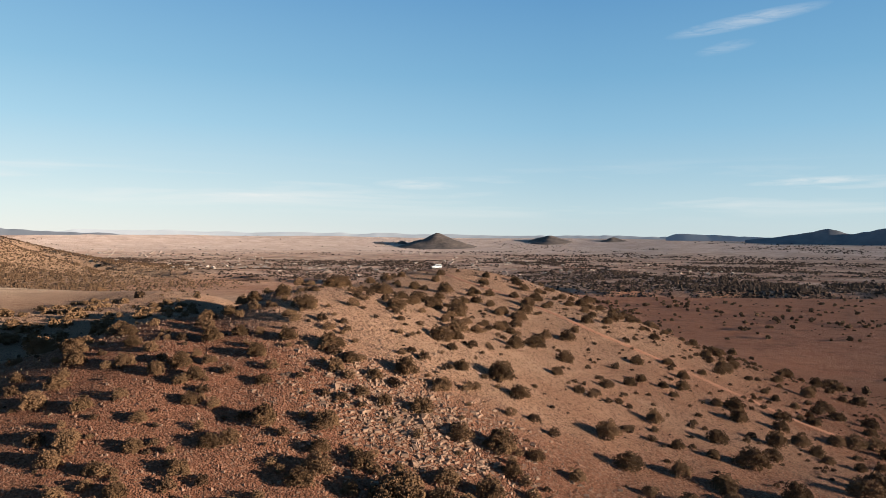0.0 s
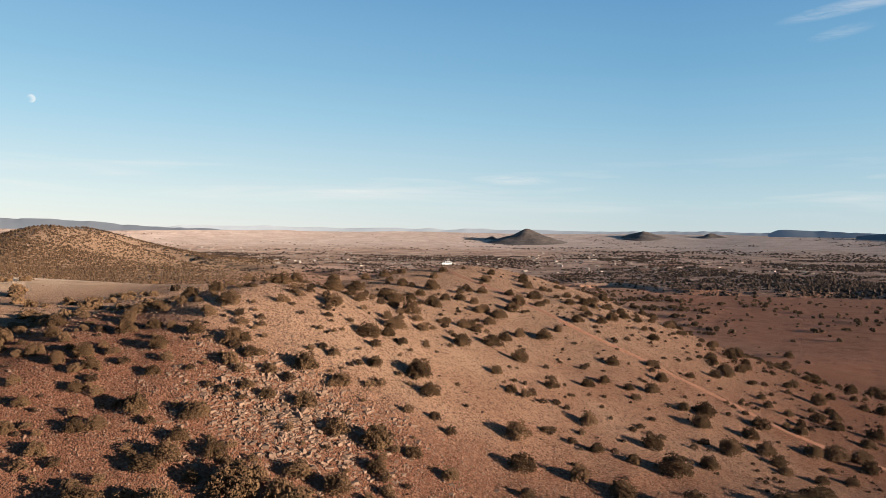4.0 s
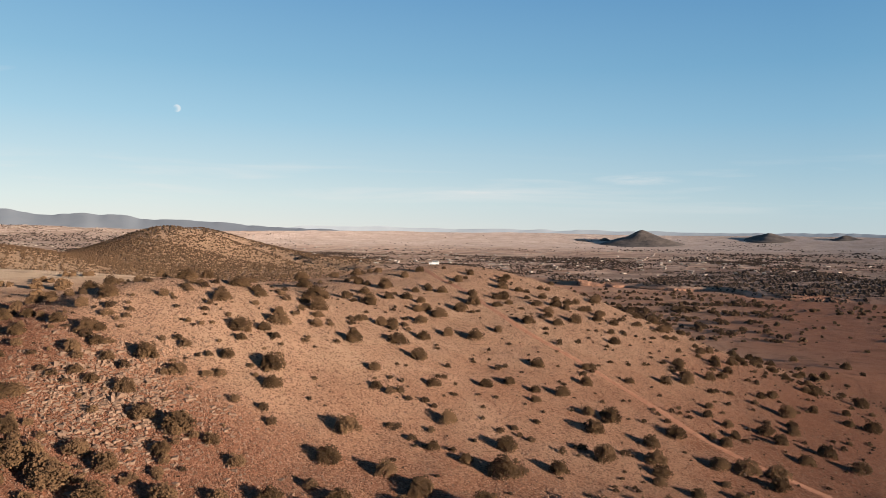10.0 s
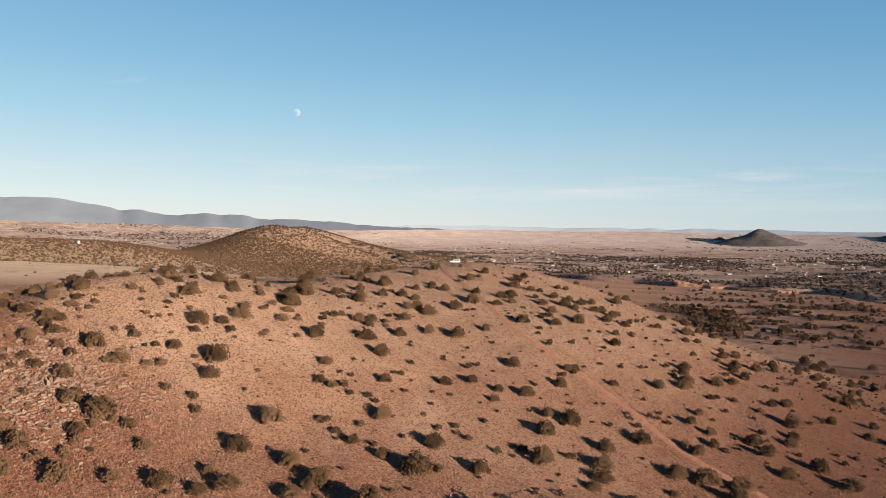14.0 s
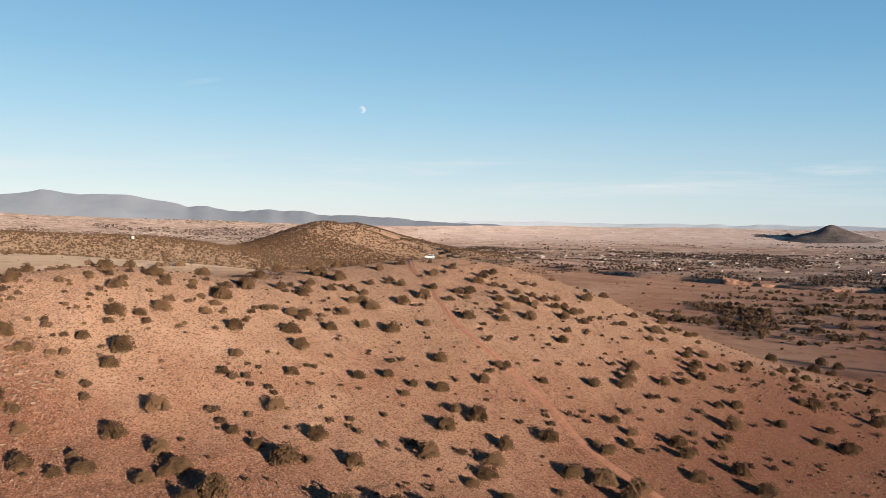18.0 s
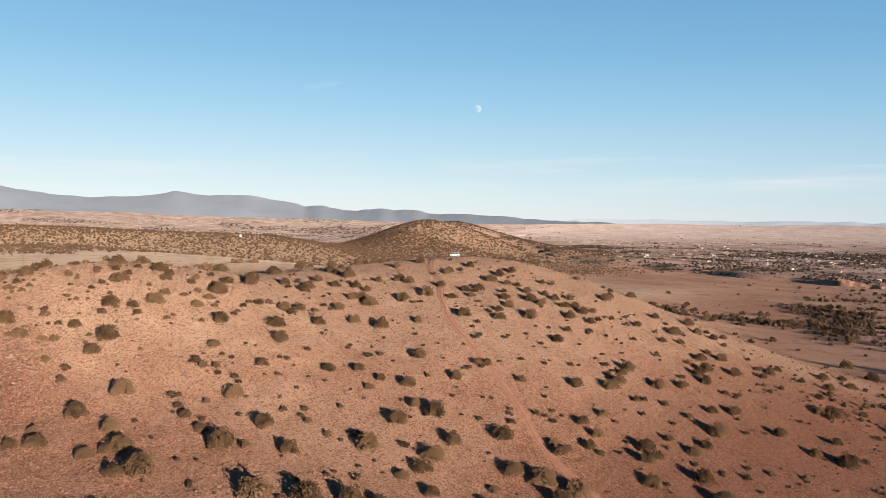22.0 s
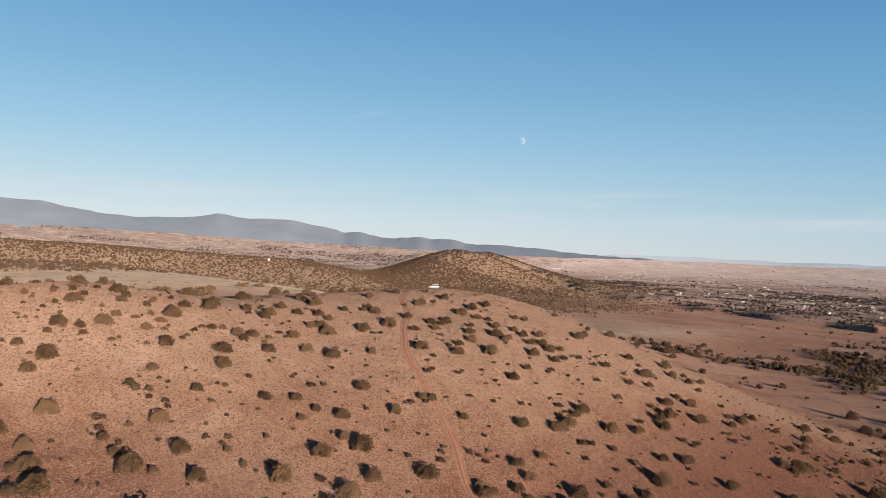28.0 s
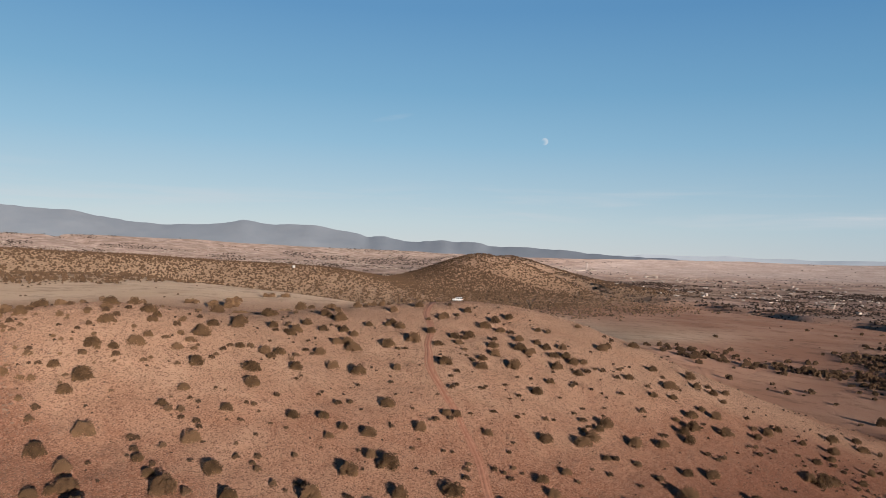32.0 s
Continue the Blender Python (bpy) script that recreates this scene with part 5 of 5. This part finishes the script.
def far_works():
    """A pair of white water towers, long pale sheds and a tank, all far off."""
    eye = Vector((195, -214, 0))

    def place(az, far):
        x, y = eye.x + math.sin(radians(az)) * far, eye.y + math.cos(radians(az)) * far
        return Vector((x, y, float(surface(x, y))))

    def drum(name, radius, low, high, mat):
        n = 14
        ring = [(radius * math.cos(2 * math.pi * k / n), radius * math.sin(2 * math.pi * k / n)) for k in range(n)]
        v = [(x, y, low) for x, y in ring] + [(x, y, high) for x, y in ring] + [(0, 0, high + 0.3 * radius)]
        f = [(k, (k + 1) % n, n + (k + 1) % n) for k in range(n)] + [(k, n + (k + 1) % n, n + k) for k in range(n)] + [(n + k, n + (k + 1) % n, 2 * n) for k in range(n)]
        return mesh_of(name, v, f, mat)

    for az, high in ((-36.86, 34), (-32.66, 36)):
        tower = thing("water_tower", "slim white water tower far out on the plain", "water tower")
        tower.location = place(az, 3700)
        part("stem", drum("stem", 1.3, -2, high - 7, ROOFING), tower)
        part("tank", drum("tank", 2.3, high - 7, high, ROOFING), tower, "white rounded tank")
    for az, far, w in ((-37.3, 3650, 40), (-35.6, 3690, 45), (-34.6, 3660, 60), (-33.2, 3640, 50), (-32.2, 3680, 35)):
        shed = thing("long_shed", "long pale flat-roofed building far out on the plain", "building")
        shed.location, shed.rotation_euler[2] = place(az, far), radians(35)
        part("wall", mesh_of("wall", *box_parts((w, 12, 6), (0, 0, -2)), ADOBE), shed)
        part("roof", mesh_of("roof", *box_parts((w + 1, 13, 0.5), (0, 0, 4)), ROOFING), shed)
    tank = thing("storage_tank", "round white water tank on a wooded rise", "tank")
    tank.location = place(-55.2, 1250)
    part("shell", drum("shell", 2.4, -1, 3.6, ROOFING), tank)


far_works()

# ---- the vehicle on the hilltop ----
WHITE_PAINT = plain_surface("white_car_paint", (0.52, 0.52, 0.51), (0.6, 0.6, 0.59), 1.5, 0.35, spec=0.4)
TYRE = plain_surface("tyre_rubber", (0.02, 0.02, 0.02), (0.05, 0.045, 0.04), 6.0, 0.9)
STEEL = plain_surface("wheel_steel", (0.35, 0.35, 0.36), (0.5, 0.5, 0.5), 5.0, 0.4, metal=0.8)
TINTED = plain_surface("tinted_glass", (0.02, 0.025, 0.03), (0.03, 0.035, 0.04), 1.0, 0.08, spec=0.6)
TRIM = plain_surface("black_trim", (0.025, 0.025, 0.025), (0.05, 0.05, 0.05), 4.0, 0.7)
LAMP = plain_surface("lamp_lens", (0.6, 0.6, 0.58), (0.75, 0.74, 0.7), 3.0, 0.15, spec=0.6)
RED_LAMP = plain_surface("red_lamp_lens", (0.35, 0.02, 0.02), (0.5, 0.03, 0.03), 3.0, 0.2, spec=0.6)


def shaped(name, outline, width, mat, taper=1.0, bevel=0.04):
    """A body panel: a side outline (along, up), drawn out across the width, narrower towards its top, with rounded edges."""
    bm = bmesh.new()
    top = max(z for _, z in outline)
    low = min(z for _, z in outline)
    rings = []
    for side in (-1, 1):
        rings.append([bm.verts.new((x, side * width / 2 * (1 - (1 - taper) * (z - low) / max(top - low, 1e-6)), z)) for x, z in outline])
    bm.faces.new(rings[0])
    bm.faces.new(rings[1][::-1])
    for i in range(len(outline)):
        k = (i + 1) % len(outline)
        bm.faces.new((rings[0][k], rings[0][i], rings[1][i], rings[1][k]))
    bmesh.ops.recalc_face_normals(bm, faces=bm.faces)
    if bevel:
        bmesh.ops.bevel(bm, geom=list(bm.edges), offset=bevel, segments=2, affect="EDGES", profile=0.6)
    me = bpy.data.meshes.new(name)
    bm.to_mesh(me)
    bm.free()
    me.materials.append(mat)
    return me


def disc(name, radius, width, mat, inner=0.0, sides=24):
    bm = bmesh.new()
    rings = []
    for y, r in ((-width / 2, max(inner, 0.01)), (-width / 2, radius * 0.93), (-width * 0.32, radius), (width * 0.32, radius), (width / 2, radius * 0.93), (width / 2, max(inner, 0.01))):
        rings.append([bm.verts.new((r * math.cos(2 * math.pi * i / sides), y, r * math.sin(2 * math.pi * i / sides))) for i in range(sides)])
    for a, b in zip(rings, rings[1:] + rings[:1]):
        for i in range(sides):
            bm.faces.new((a[i], a[(i + 1) % sides], b[(i + 1) % sides], b[i]))
    bmesh.ops.recalc_face_normals(bm, faces=bm.faces)
    me = bpy.data.meshes.new(name)
    bm.to_mesh(me)
    bm.free()
    me.materials.append(mat)
    return me


def build_car():
    car = thing("car", "white off-road car parked on the bare hilltop", "car")
    part("body", shaped("body", [(-1.9, 0.45), (-1.92, 0.98), (-0.95, 1.05), (1.9, 1.02), (1.92, 0.5), (1.6, 0.42), (-1.6, 0.42)], 1.62, WHITE_PAINT, 0.97), car)
    cabin = part("cabin", shaped("cabin", [(-0.85, 1.03), (-0.45, 1.72), (1.72, 1.74), (1.86, 1.03)], 1.54, WHITE_PAINT, 0.86), car)
    for side in (-1, 1):
        for low, high in (((-0.6, -0.36), (0.28, 0.28)), ((0.38, 0.38), (1.05, 1.05)), ((1.15, 1.15), (1.68, 1.6))):
            me = shaped("window", [(low[0], 1.14), (low[1], 1.6), (high[1], 1.62), (high[0], 1.14)], 0.03, TINTED, 1.0, 0.006)
            part("window", me, cabin, "dark tinted side window", Matrix.Translation((0, side * 0.722, 1.37)) @ pose(0, 0, 0, side * 8.9, 0, 0) @ Matrix.Translation((0, 0, -1.37)))
    part("windscreen", shaped("windscreen", [(-0.84, 1.1), (-0.52, 1.66), (-0.49, 1.66), (-0.81, 1.1)], 1.3, TINTED, 0.93, 0.005), cabin, "dark tinted windscreen")
    part("rear_window", shaped("rear_window", [(1.85, 1.12), (1.76, 1.62), (1.79, 1.62), (1.88, 1.12)], 1.25, TINTED, 0.93, 0.005), cabin, "dark tinted rear window")
    part("bumper", shaped("bumper", [(-2.02, 0.45), (-2.02, 0.66), (-1.86, 0.66), (-1.86, 0.45)], 1.6, TRIM), car, "black front bumper")
    part("bumper", shaped("bumper", [(1.86, 0.45), (1.86, 0.66), (2.02, 0.66), (2.02, 0.45)], 1.6, TRIM), car, "black rear bumper")
    part("grille", shaped("grille", [(-1.97, 0.68), (-1.97, 0.92), (-1.9, 0.92), (-1.9, 0.68)], 0.85, TRIM, 1.0, 0.01), car, "black grille")
    part("roof_rack", shaped("roof_rack", [(-0.2, 1.76), (-0.2, 1.82), (1.5, 1.83), (1.5, 1.77)], 1.15, TRIM, 1.0, 0.015), car, "black roof rack")
    for side in (-1, 1):
        part("headlight", shaped("headlight", [(-1.97, 0.72), (-1.97, 0.9), (-1.9, 0.9), (-1.9, 0.72)], 0.24, LAMP, 1.0, 0.02), car, "clear headlight", Matrix.Translation((0, side * 0.6, 0)))
        part("tail_light", shaped("tail_light", [(1.9, 0.72), (1.9, 0.96), (1.96, 0.96), (1.96, 0.72)], 0.16, RED_LAMP, 1.0, 0.02), car, "red tail light", Matrix.Translation((0, side * 0.68, 0)))
        part("mirror", shaped("mirror", [(-0.6, 1.1), (-0.6, 1.26), (-0.48, 1.26), (-0.48, 1.1)], 0.2, WHITE_PAINT, 1.0, 0.02), car, "", Matrix.Translation((0, side * 0.88, 0)))
        for x in (-1.22, 1.2):
            wheel = part("wheel", disc("wheel", 0.2, 0.2, TRIM), car, "", Matrix.Translation((x, side * 0.7, 0.36)))
            part("tyre", disc("tyre", 0.37, 0.24, TYRE, 0.2), wheel, "black rubber tyre")
            part("rim", disc("rim", 0.205, 0.22, STEEL, 0.03), wheel, "grey steel rim")
    spot = [surface(dx, dy) for dx, dy in ((-1.2, 0.5), (1.2, 0.5), (-1.2, -0.5), (1.2, -0.5))]
    car.matrix_basis = pose(0, 0, float(np.mean(spot)) - 0.02, 0, 0, 20)


build_car()
